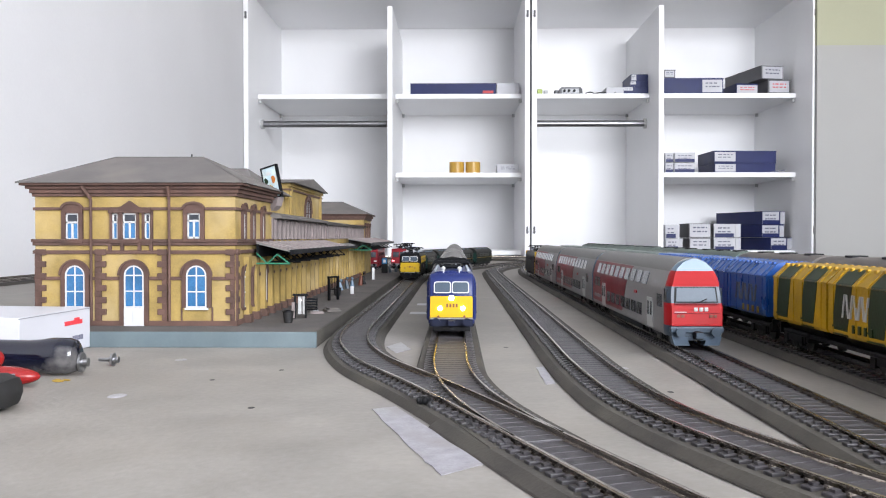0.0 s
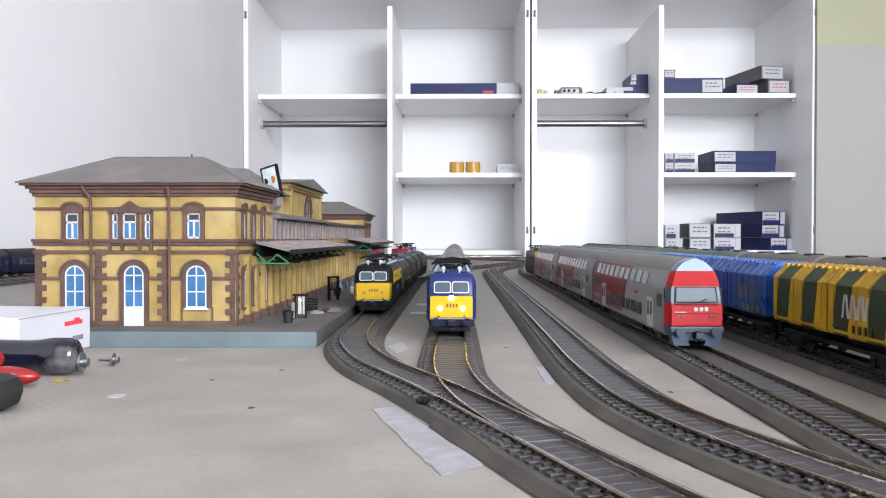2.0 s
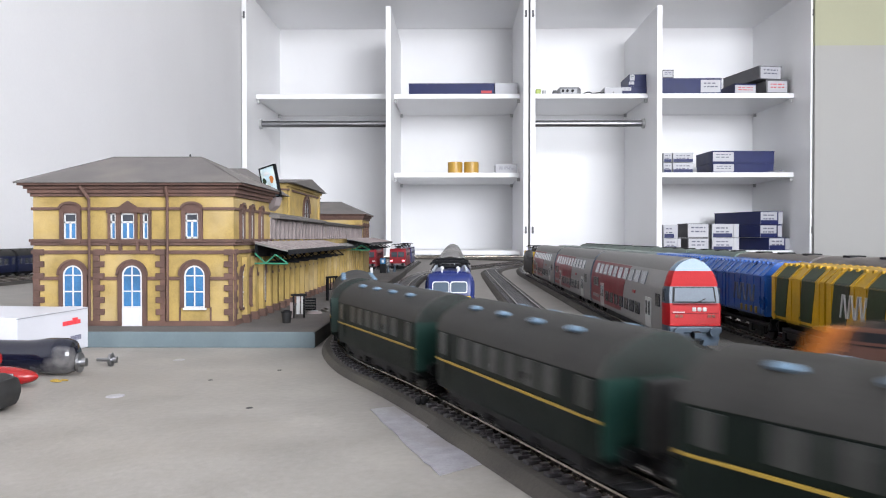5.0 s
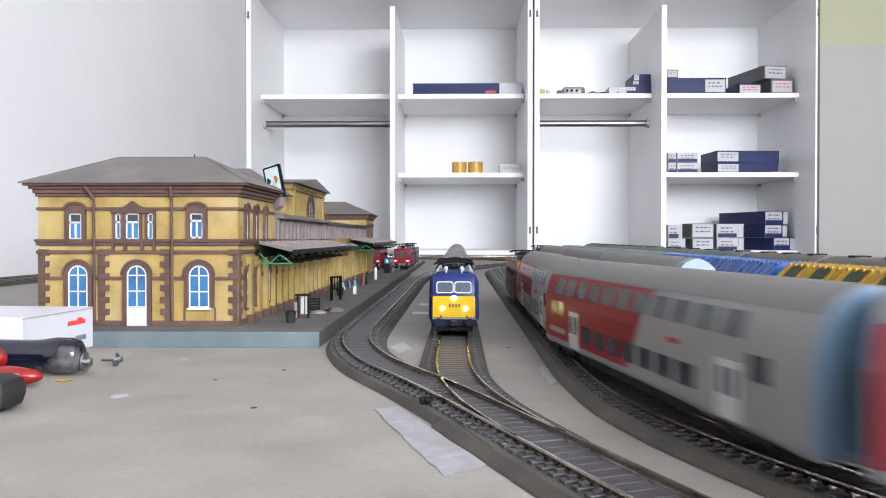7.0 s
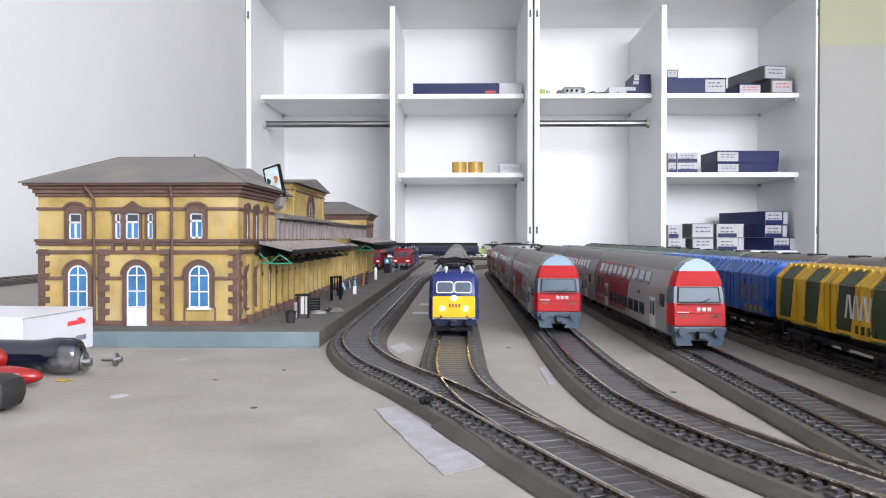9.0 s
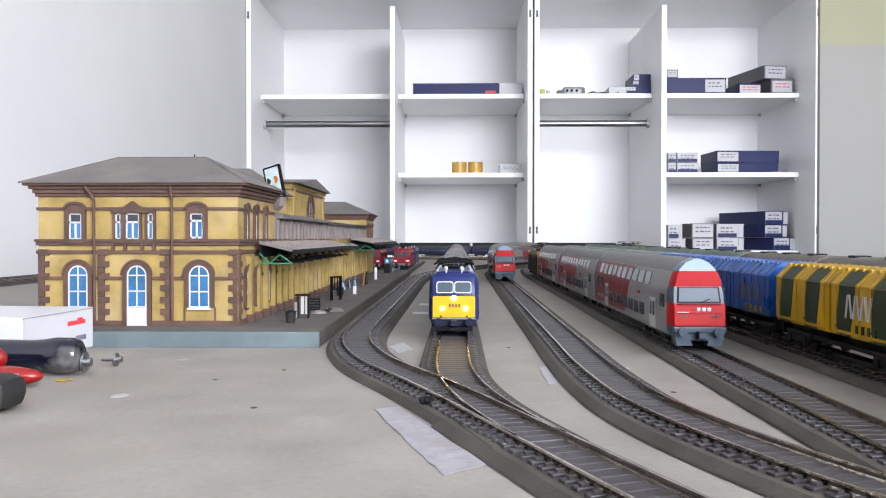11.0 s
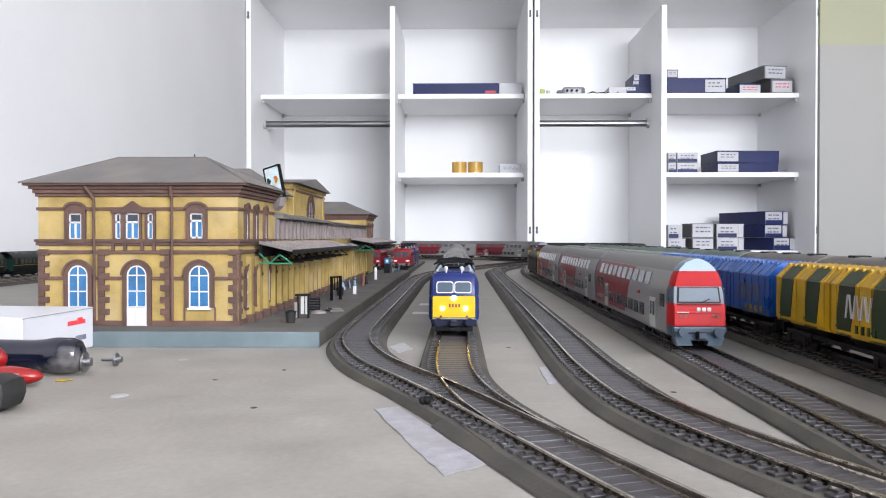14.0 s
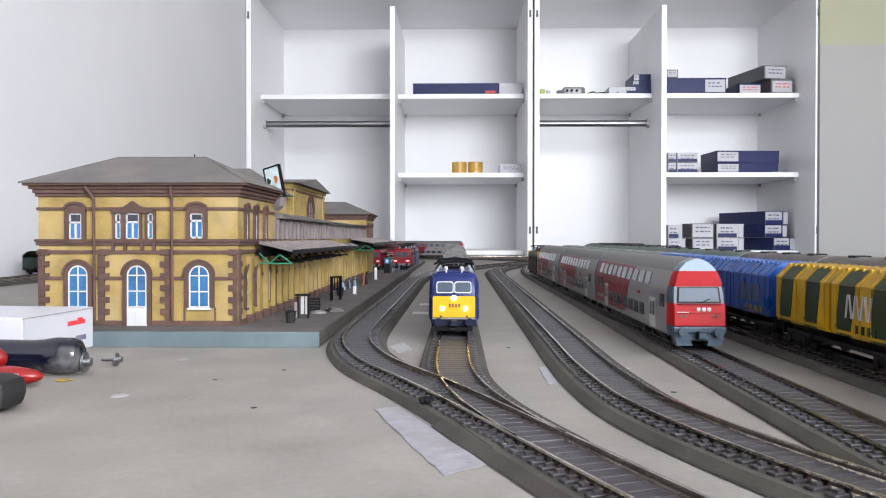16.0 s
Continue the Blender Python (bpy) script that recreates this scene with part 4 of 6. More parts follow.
def loco_new(length, body, ends, roof, label, lamps="white", mask="panedark"):
    """A modern electric locomotive with raked cabs."""
    c = thing("electric_locomotive", label, "locomotive")
    zs = [(0.0070, 0.94), (0.0090, 1.0), (0.0330, 0.985), (0.0375, 0.90), (0.0405, 0.72), (0.0420, 0.0)]
    half, L = 0.0168, length / 2 - 0.006
    prof = profile(half, zs)
    b = part("body", shell(-L + 0.012, L - 0.012, zs, half), M[body], c, "", True)
    part("roof", shell(-L + 0.016, L - 0.016, [(0.0370, 0.92), (0.0402, 0.76), (0.0424, 0.0)], half), M[roof], c)
    for d in (-1, 1):
        bm = prism(bmesh.new(), [(d * (L - 0.013), 0.0070), (d * (L - 0.001), 0.0070), (d * L, 0.0090), (d * L, 0.0220), (d * (L - 0.0065), 0.0380), (d * (L - 0.010), 0.0408), (d * (L - 0.013), 0.0410)], 1, -0.0158, 0.0158)
        cab = part("cab", bm, M[ends], c)
        tilt = Matrix.Translation((d * (L - 0.0030), 0, 0.0300)) @ Matrix.Rotation(d * radians(-22), 4, "Y")
        w = boxed(-0.0006, 0.0006, -0.0125, 0.0125, -0.0058, 0.0052, bevel=0.0005)
        bmesh.ops.transform(w, matrix=tilt, verts=w.verts)
        scr = part("windscreen", w, M[mask], cab)
        post = boxed(-0.0004, 0.0009, -0.0009, 0.0009, -0.0060, 0.0054)
        bmesh.ops.transform(post, matrix=tilt, verts=post.verts)
        part("centre_post", post, M[ends], scr)
        part("bumper", boxed(min(d * (L - 0.003), d * (L + 0.0008)), max(d * (L - 0.003), d * (L + 0.0008)), -0.0152, 0.0152, 0.0072, 0.0122, bevel=0.0006), M["boxgrey"], cab, "grey bumper beam")
        for s in (-1, 1):
            part("headlamp", boxed(min(d * L, d * (L + 0.0006)), max(d * L, d * (L + 0.0006)), s * 0.0118 - 0.0028, s * 0.0118 + 0.0028, 0.0160, 0.0188, bevel=0.0003), M[lamps], cab)
            part("side_window", patch(bmesh.new(), lambda z: 0.0158, s, rect(min(d * (L - 0.012), d * (L - 0.006)), max(d * (L - 0.012), d * (L - 0.006)), 0.025, 0.033)), M["panedark"], cab)
        buffers(c, d * (L - 0.002), d, 0.0105)
        part("snow_plough", boxed(min(d * (L - 0.006), d * (L - 0.001)), max(d * (L - 0.006), d * (L - 0.001)), -0.0135, 0.0135, 0.0018, 0.0062, bevel=0.0008), M["anthracite"], c)
    for s in (-1, 1):
        for k in range(6):
            x = -L * 0.6 + L * 1.2 * k / 5
            part("louvre", patch(bmesh.new(), prof, s, rect(x - 0.006, x + 0.006, 0.0270, 0.0325), 0.0003), M["anthracite"], b)
    for x in (-L * 0.55, L * 0.55):
        bogie(c, x, (-0.0165, 0.0165), 0.0068)
        pantograph(c, x * 1.05, 0.0465, 0.003)
    part("roof_box", boxed(-L * 0.3, L * 0.3, -0.008, 0.008, 0.0408, 0.0450, bevel=0.0008), M[roof], c)
    return c


def coach_single(length, body, end, roof, label, stripe=None, windows="panedark", height=0.0455, frames=None, gap=0.004, pitch=0.0165, sill=0.0205, lintel=0.0300):
    """A single-deck passenger coach."""
    c = thing("passenger_coach", label, "coach", group="passenger coaches")
    zs = [(0.0085, 0.96), (0.0100, 1.0), (height - 0.0125, 1.0), (height - 0.0095, 0.96), (height - 0.0060, 0.84), (height - 0.0025, 0.55), (height - 0.0008, 0.28), (height, 0.0)]
    half, L = 0.0165, length / 2 - gap
    prof = profile(half, zs)
    b = part("body", shell(-L, L, zs, half), M[body], c, "", True)
    rz = [(height - 0.0110, 1.012), (height - 0.0092, 0.98), (height - 0.0056, 0.86), (height - 0.0021, 0.57), (height - 0.0004, 0.30), (height + 0.0004, 0.0)]
    rf = part("roof", shell(-L - 0.0006, L + 0.0006, rz, half), M[roof], c, "", True)
    rp = profile(half, rz)
    for k in range(int((2 * L - 0.02) / 0.0235)):
        x = -L + 0.020 + k * 0.0235
        for s in (-1, 1):
            v = bmesh.new()
            ball(v, (x, s * rp(height - 0.0026) * 0.9, height - 0.0018), 0.0020, 8, (1.7, 1.0, 0.55))
            part("roof_vent", v, M["skyblue"] if stripe else M[roof], rf, "", True)
    for d in (-1, 1):
        x = d * L
        part("end_wall", prism(bmesh.new(), [(y * 0.985, z) for y, z in [(half * q, a) for a, q in zs[1:]] + [(-half * q, a) for a, q in reversed(zs[1:]) if q > 0]], 0, min(x, x + d * 0.0006), max(x, x + d * 0.0006)), M[end], c)
        part("gangway", boxed(min(x, x + d * 0.0038), max(x, x + d * 0.0038), -0.0052, 0.0052, 0.0100, height - 0.0115, bevel=0.0008), M["rubber"], c, "dark rubber gangway")
        buffers(c, x, d, 0.0110)
    n = int((2 * L - 0.032) / pitch)
    for s in (-1, 1):
        for k in range(n):
            x = -(n - 1) / 2 * pitch + k * pitch
            w = part("window", patch(bmesh.new(), prof, s, rect(x - pitch / 3, x + pitch / 3, sill, lintel), 0.0002, 3), M[windows], b)
            if frames:
                part("window_frame", patch(bmesh.new(), prof, s, rect(x - pitch * 0.36, x + pitch * 0.36, sill - 0.0005, sill + 0.0001), 0.0004, 1), M[frames], w)
        for d in (-1, 1):
            x = d * (L - 0.0075)
            dr = part("door", patch(bmesh.new(), prof, s, rect(x - 0.0042, x + 0.0042, 0.0090, lintel + 0.0015), 0.0004, 3), M[body], b)
            part("door_window", patch(bmesh.new(), prof, s, rect(x - 0.0026, x + 0.0026, sill, lintel), 0.0006, 3), M[windows], dr)
        if stripe:
            part("stripe", patch(bmesh.new(), prof, s, rect(-L + 0.0002, L - 0.0002, sill - 0.0026, sill - 0.0019), 0.0006, 1), M[stripe], b, "thin coloured waist stripe")
        part("sole_bar", boxed(-L + 0.01, L - 0.01, s * 0.0130, s * 0.0150, 0.0066, 0.0088), M["black"], c)
    part("battery_box", boxed(-L * 0.28, L * 0.28, -0.0125, 0.0125, 0.0028, 0.0080, bevel=0.0006), M["black"], c)
    for x in (-L + 0.026, L - 0.026):
        bogie(c, x, (-0.0145, 0.0145), 0.0055)
    return c


DD = [(0.0062, 0.90), (0.0075, 0.97), (0.0100, 1.0), (0.0300, 1.0), (0.0345, 0.965), (0.0420, 0.83), (0.0458, 0.70), (0.0490, 0.48), (0.0510, 0.22), (0.0516, 0.0)]


def coach_double(length, label, cab, end="skyblue"):
    """A double-deck coach; with a cab it has a red raked driving end at +x."""
    c = thing("double_deck_control_car" if cab else "double_deck_coach", label, "coach", group="double-deck coaches")
    half, L = 0.0162, length / 2 - 0.004
    prof = profile(half, DD)
    xf = L - 0.011 if cab else L
    b = part("body", shell(-L, xf, DD, half), M["ddgrey"], c, "", True)
    part("roof", shell(-L - 0.0003, xf + 0.0002, [(0.0440, 0.770), (0.0462, 0.70), (0.0494, 0.49), (0.0514, 0.23), (0.0520, 0.0)], half * 1.012), M["ddroof"], c, "", True)
    for s in (-1, 1):
        red = [(-L + 0.0004, 0.0100), (-L * 0.02, 0.0100), (L * 0.16, 0.0436), (-L + 0.0004, 0.0436)]
        rp = part("red_livery", patch(bmesh.new(), prof, s, red, 0.00025, 9), M["ddred"], b, "red livery panel with slanted edge")
        part("logo_mark", patch(bmesh.new(), prof, s, [(-L * 0.93, 0.0132), (-L * 0.70, 0.0132), (-L * 0.68, 0.0158), (-L * 0.91, 0.0158)], 0.0006, 2), M["ddgrey"], rp)
        part("logo_mark", patch(bmesh.new(), prof, s, [(L * 0.30, 0.0262), (L * 0.36, 0.0262), (L * 0.37, 0.0282), (L * 0.31, 0.0282)], 0.0005, 2), M["brightred"], b)
        for k in range(11):
            x = -L * 0.80 + k * L * 0.146
            if cab and x > L * 0.60:
                continue
            z0, z1 = 0.0338, 0.0418
            # upper panes take a lighter grey that stands for their reflections
            w = part("upper_window", patch(bmesh.new(), prof, s, rect(x - 0.0068, x + 0.0068, z0, z1), 0.0005, 4), M["ddpane"], b, "dark curved upper window")
        for k in range(7):
            x = -L * 0.42 + k * L * 0.140
            part("lower_window", patch(bmesh.new(), prof, s, rect(x - 0.0066, x + 0.0066, 0.0130, 0.0208), 0.0005, 2), M["panedark"], b)
        for x in ((-L * 0.86, -L * 0.76, L * 0.80) if not cab else (-L * 0.86, -L * 0.76, L * 0.84)):
            part("end_window", patch(bmesh.new(), prof, s, rect(x - 0.0050, x + 0.0050, 0.0225, 0.0300), 0.0005, 2), M["panedark"], b)
        for x in (-L * 0.58, L * 0.66):
            dr = part("door", patch(bmesh.new(), prof, s, rect(x - 0.0075, x + 0.0075, 0.0080, 0.0262), 0.0006, 3), M["doorgrey"], b, "pale grey double door")
            for q in (-0.0036, 0.0036):
                part("door_window", patch(bmesh.new(), prof, s, rect(x + q - 0.0021, x + q + 0.0021, 0.0155, 0.0240), 0.0008, 2), M["ddpane"], dr)
        part("skirt", boxed(-L * 0.45, L * 0.45, s * 0.0128, s * 0.0148, 0.0030, 0.0066), M["anthracite"], c)
    for d in ((-1,) if cab else (-1, 1)):
        x = d * L
        pts = [(half * q * 0.985, a) for a, q in DD[1:]] + [(-half * q * 0.985, a) for a, q in reversed(DD[1:]) if q > 0]
        part("end_wall", prism(bmesh.new(), pts, 0, min(x, x + d * 0.0008), max(x, x + d * 0.0008)), M[end], c, "coloured end wall")
        part("gangway", boxed(min(x, x + d * 0.0042), max(x, x + d * 0.0042), -0.0055, 0.0055, 0.0090, 0.0300, bevel=0.0008), M["rubber"], c, "dark rubber gangway")
    for x in (-L + 0.034, L - 0.036):
        bogie(c, x, (-0.0145, 0.0145), 0.0053)
    if cab:
        def ring(bm, x, s, z0, z1, n=6):
            """A slice of the nose between heights z0 and z1, narrowed by s."""
            hs = [z0 + (z1 - z0) * k / n for k in range(n + 1)]
            return [bm.verts.new((x(z), sg * prof(z) * s, z)) for sg, zz in ((1, hs), (-1, hs[::-1])) for z in zz]
        def nose_x(z):
            return L - 0.0005 - (0.0055 * max(0.0, (z - 0.0245) / 0.024) ** 1.2) + (0.0008 if z > 0.0354 or z < 0.0256 else -0.0008)
        for name, z0, z1, mm, lab in (("nose_skirt", 0.0068, 0.0130, "steelblue", "blue-grey lower front"), ("nose_lower", 0.0130, 0.0258, "brightred", "bright red front"), ("nose_window_band", 0.0258, 0.0354, "steelblue", "dark blue-grey cab pillars"),
                                      ("nose_upper", 0.0354, 0.0444, "brightred", "bright red brow"), ("nose_dome", 0.0444, 0.0514, "skyblue", "pale blue roof dome")):
            bm = bmesh.new()
            a, m1, f = ring(bm, lambda z: xf - 0.0002, 1.0, z0, z1), ring(bm, lambda z: nose_x(z) - 0.0035, 0.985, z0, z1), ring(bm, nose_x, 0.88, z0, z1)
            for p, q in ((a, m1), (m1, f)):
                for i in range(len(p)):
                    j = (i + 1) % len(p)
                    bm.faces.new((p[i], p[j], q[j], q[i]))
            bm.faces.new(f)
            bm.faces.new(a[::-1])
            nose = part(name, bm, M[mm], c, lab, True)
            if name == "nose_window_band":
                def slab(h0, h1, w, o0, o1, material, nm, lab=""):
                    g = bmesh.new()
                    pts = [(nose_x(h0), h0), (nose_x(h1), h1)]
                    v = [g.verts.new((x + o, y * (1 if k == 0 else 0.94), z)) for o in (o0, o1) for k, (x, z) in enumerate(pts) for y in ((-w, w) if k == 0 else (w, -w))]
                    for f_ in ((0, 1, 2, 3), (4, 5, 6, 7), (0, 1, 5, 4), (1, 2, 6, 5), (2, 3, 7, 6), (3, 0, 4, 7)):
                        g.faces.new([v[i] for i in f_])
                    return part(nm, g, material, nose, lab)
                slab(0.0262, 0.0351, 0.0126, -0.001, 0.0005, M["anthracite"], "windscreen_frame")
                slab(0.0269, 0.0347, 0.0116, -0.001, 0.0008, M["glass_front"], "windscreen", "large pale reflecting windscreen")
                part("wiper", rod(bmesh.new(), (nose_x(0.027) + 0.0016, 0.001, 0.0262), (nose_x(0.028) + 0.0014, 0.0060, 0.0285), 0.0003, 6), M["black"], nose)
                for sd in (-1, 1):
                    part("cab_side_window", boxed(xf + 0.0012, xf + 0.0052, min(sd * 0.0150, sd * 0.0164), max(sd * 0.0150, sd * 0.0164), 0.0268, 0.0344, bevel=0.0003), M["panedark"], nose)
            if name == "nose_lower":
                for y in (-0.0030, 0.0, 0.0030):
                    part("front_logo", boxed(L - 0.0006, L + 0.0007, y + 0.0012, y + 0.0036, 0.0212, 0.0236, bevel=0.0005), M["doorgrey"], nose)
                for y in (-0.0105, -0.008, 0.008, 0.0105):
                    part("lamp", boxed(L - 0.0006, L + 0.0007, y - 0.0009, y + 0.0009, 0.0178, 0.0194), M["brownred"], nose)
                part("trim_line", boxed(L - 0.0006, L + 0.0005, -0.0134, 0.0134, 0.0199, 0.0203), M["ddred"], nose)
                part("top_lip", boxed(L - 0.0010, L + 0.0008, -0.0122, 0.0122, 0.0253, 0.0258), M["ddred"], nose)
                part("print_line", boxed(L - 0.0006, L + 0.0006, -0.0128, -0.0060, 0.0206, 0.0211), M["doorgrey"], nose)
            if name == "nose_dome":
                part("aerial", boxed(xf, L - 0.006, -0.0003, 0.0003, 0.045, 0.0515), M["steelblue"], nose)
        buffers(c, L - 0.002, 1, 0.0098, "steelblue")
        part("buffer_plate", boxed(L - 0.004, L + 0.0016, -0.0152, 0.0152, 0.0088, 0.0126, bevel=0.0008), M["steelblue"], c)
        part("snow_plough", prism(bmesh.new(), [(-0.0128, 0.0016), (-0.0040, 0.0016), (-0.0052, 0.0046), (0.0052, 0.0046), (0.0040, 0.0016), (0.0128, 0.0016), (0.0142, 0.0068), (-0.0142, 0.0068)], 0, L - 0.006, L + 0.0006), M["plough"], c, "pale blue snow plough")
        part("front_bumper", boxed(L - 0.003, L + 0.0012, -0.0146, 0.0146, 0.0128, 0.0138, bevel=0.0004), M["brightred"], c)
        part("front_coupler", boxed(L - 0.002, L + 0.006, -0.0022, 0.0022, 0.0055, 0.0100, bevel=0.0004), M["black"], c)
    return c


def hopper(scheme, label, group, marks_at):
    """A four-axle lidded hopper wagon: two upright-sided bays over dark funnels, with a sloped roof."""
    c = thing("hopper_wagon", label, "freight wagon", group=group)
    base, alt, lid, ink = scheme
    half, L = 0.0182, 0.0725
    zs = [(0.0150, 0.95), (0.0168, 1.0), (0.0400, 1.0)]
    prof = profile(half, zs)
    lz = [(0.0400, 1.015), (0.0406, 1.015), (0.0470, 0.66), (0.0482, 0.56), (0.0490, 0.0)]
    lp = profile(half, lz)
    part("frame", boxed(-L, L, -0.0125, 0.0125, 0.0078, 0.0100), M["black"], c)
    for k, (a, b) in enumerate(((-L + 0.001, -0.0012), (0.0012, L - 0.001))):
        w = b - a
        bay = part("bay", shell(a, b, zs + [(0.0400, 0.0)], half), M[base], c)
        part("funnel", shell(a + 0.012, b - 0.012, [(0.0085, 0.5), (0.0152, 0.86), (0.0152, 0.0)], half), M["black"], c, "dark discharge funnel")
        ld = part("lid", shell(a - 0.0004, b + 0.0004, lz, half), M[lid], c, "sloped lid")
        for s in (-1, 1):
            if alt:
                for q in (0.27, 0.76):
                    x = a + w * q
                    part("stripe", patch(bmesh.new(), prof, s, [(x - w * 0.05, 0.0152), (x + w * 0.18, 0.0152), (x + w * 0.11, 0.0400), (x - w * 0.12, 0.0400)], 0.0003, 6), M[alt], bay, "dark green slanted stripe")
                    part("lid_stripe", patch(bmesh.new(), lp, s, rect(x - w * 0.12, x + w * 0.11, 0.0401, 0.0480), 0.0003, 6), M[alt], ld, "dark green stripe")
            for j in range(6):
                x = a + w * (j + 0.5) / 6
                if alt and j in (1, 4):
                    continue
                part("rib", patch(bmesh.new(), prof, s, rect(x - 0.0005, x + 0.0005, 0.0160, 0.0396), 0.0005, 3), M[base], bay)
                part("lid_rib", patch(bmesh.new(), lp, s, rect(x - 0.0005, x + 0.0005, 0.0403, 0.0476), 0.0009, 4), M[lid], ld)
            if not alt:
                part("rim", boxed(a, b, s * 0.0180, s * 0.0190, 0.0392, 0.0404, bevel=0.0003), M[lid], bay)
            for j in range(9):
                x = a + w * (j + 0.5) / 9
                part("lid_clamp", boxed(x - 0.0012, x + 0.0012, s * 0.0106, s * 0.0124, 0.0468, 0.0487, bevel=0.0004), M[lid], ld)
        for e in (a, b):
            part("end_rib", boxed(e - 0.0006, e + 0.0006, -0.0165, 0.0165, 0.0180, 0.0385), M[base], bay)
    x0, x1, z0, z1 = marks_at
    for s in (-1, 1):
        n = 7
        for k in range(n):
            x = x0 + (x1 - x0) * k / (n - 1)
            lean = 0.0011 if k % 2 else -0.0011
            part("letter_mark", patch(bmesh.new(), prof, s, [(x - 0.0005 - lean, z0), (x + 0.0005 - lean, z0), (x + 0.0005 + lean, z1), (x - 0.0005 + lean, z1)], 0.0009, 3), M[ink], c)
        for k in range(4):
            x = x0 + (x1 - x0) * k / 4 - 0.004
            part("letter_mark", patch(bmesh.new(), prof, s, rect(x - 0.0014, x + 0.0006, z0 - 0.0066, z0 - 0.0026), 0.0009, 2), M[alt or "dullyellow"], c)
    for x in (-L + 0.022, L - 0.022):
        bogie(c, x, (-0.0105, 0.0105), 0.0055)
    for d in (-1, 1):
        buffers(c, d * L, d, 0.0105)
    return c


def van(body, roof, label):
    """A covered goods van with a rounded roof and roof hatches."""
    c = thing("goods_van", label, "freight wagon", group="goods vans")
    half, L = 0.0170, 0.080
    zs = [(0.0090, 0.97), (0.0095, 1.0), (0.0400, 1.0), (0.0440, 0.93), (0.0475, 0.68), (0.0492, 0.35), (0.0498, 0.0)]
    prof = profile(half, zs)
    b = part("body", shell(-L, L, zs, half), M[body], c, "", True)
    rz = [(0.0405, 1.012), (0.0444, 0.94), (0.0479, 0.69), (0.0497, 0.36), (0.0503, 0.0)]
    r = part("roof", shell(-L - 0.0004, L + 0.0004, rz, half), M[roof], c, "", True)
    for x in (-0.05, 0.0, 0.05):
        part("roof_hatch", boxed(x - 0.005, x + 0.005, -0.006, 0.006, 0.0488, 0.0512, bevel=0.0006), M["anthracite"], r)
    for s in (-1, 1):
        for k in range(10):
            x = -L + 0.006 + k * 0.0165
            part("rib", patch(bmesh.new(), prof, s, rect(x - 0.0007, x + 0.0007, 0.0100, 0.0395), 0.0008, 2), M[body], b)
    part("frame", boxed(-L, L, -0.0125, 0.0125, 0.0072, 0.0092), M["black"], c)
    for x in (-L + 0.022, L - 0.022):
        bogie(c, x, (-0.0105, 0.0105), 0.0055)
    for d in (-1, 1):
        buffers(c, d * L, d, 0.0105)
    return c
# ---- trains in place ----
def law_of(pairs):
    """Length along the way at a time, by straight runs between (seconds, metres)."""
    ts, ss = [a for a, b in pairs], [b for a, b in pairs]

    def law(t):
        if t <= ts[0]:
            return ss[0] + (t - ts[0]) * (ss[1] - ss[0]) / (ts[1] - ts[0])
        if t >= ts[-1]:
            return ss[-1] + (t - ts[-1]) * (ss[-1] - ss[-2]) / (ts[-1] - ts[-2])
        return float(np.interp(t, ts, ss))
    return law


AY = [WAY_1.near(-0.07, y) for y in (1.246, 1.087, 0.831, 0.555)]
A2 = WAY_1.near(0.004, 0.328)
A3 = WAY_1.near(-0.722, 1.36)
law_a = law_of([(0, AY[0] + 0.009), (0.5, AY[1] + 0.009), (1.5, AY[2] + 0.009), (2.5, AY[3] + 0.009), (3.0, A2 - 0.112), (3.7, A2 + 0.087), (4.2, A2 + 0.213), (6.3, A2 + 0.798), (6.5, A2 + 0.846), (13.2, A3 + 0.009), (16.0, A3 + 0.728)])
B0 = WAY_3.near(0.075, 0.328)
B1 = WAY_3.near(0.069, 0.571)
B_LEN = 0.19 + 3 * 0.268
law_b = law_of([(6.5, WAY_3.near(0.075, 0.335) + 0.421), (7.0, WAY_3.near(0.101, 0.239) + 0.697), (7.5, WAY_3.near(0.071, 0.39) + 0.685), (8.2, B0 + B_LEN - 0.014), (9.0, B1 + B_LEN - 0.006), (11.3, B1 + 0.75 + B_LEN), (12.5, B1 + 0.75 + 0.345 + B_LEN), (16.0, B1 + 0.75 + 1.375 + B_LEN)])
C0 = WAY_C.near(-0.722, 1.332)
C1 = WAY_C.near(0.0, 2.77)
law_c = law_of([(0.3, C0), (7.75, C1), (12.7, C1 + 1.15)])


def train(way, law, cars):
    """Cars in running order: (object, length, flip)."""
    off = 0.0
    for c, length, flip in cars:
        runs(c, way, off, length, flip, law)
        off += length


FAR = pose(0, -8, 0)
# express with a black and yellow locomotive and green coaches
green = coach_single(0.142, "coachgreen", "coachend", "darkroof", "short dark green model coach with thin yellow stripe and grey roof", "dullyellow", "dimpane", 0.0405, None, 0.013, 0.0125, 0.0212, 0.0288)
train(WAY_1, law_a, [(loco_old("anthracite", "dark grey model electric locomotive with yellow band and yellow noses", False, True), 0.150, False), (green, 0.142, False)] + [(copy_thing(green, FAR), 0.142, False) for k in range(3)])
# double-deck push-pull train, pushed away with its control car at the tail
dd = coach_double(0.268, "red and grey model double-deck coach", False)
ddc = coach_double(0.268, "red and grey model double-deck control car with bright red front", True)
train(WAY_3, law_b, [(loco_new(0.19, "oxideloco", "orange", "anthracite", "dark brown model electric locomotive with orange ends"), 0.19, False),
                     (dd, 0.268, True), (copy_thing(dd, FAR), 0.268, True), (ddc, 0.268, True)])
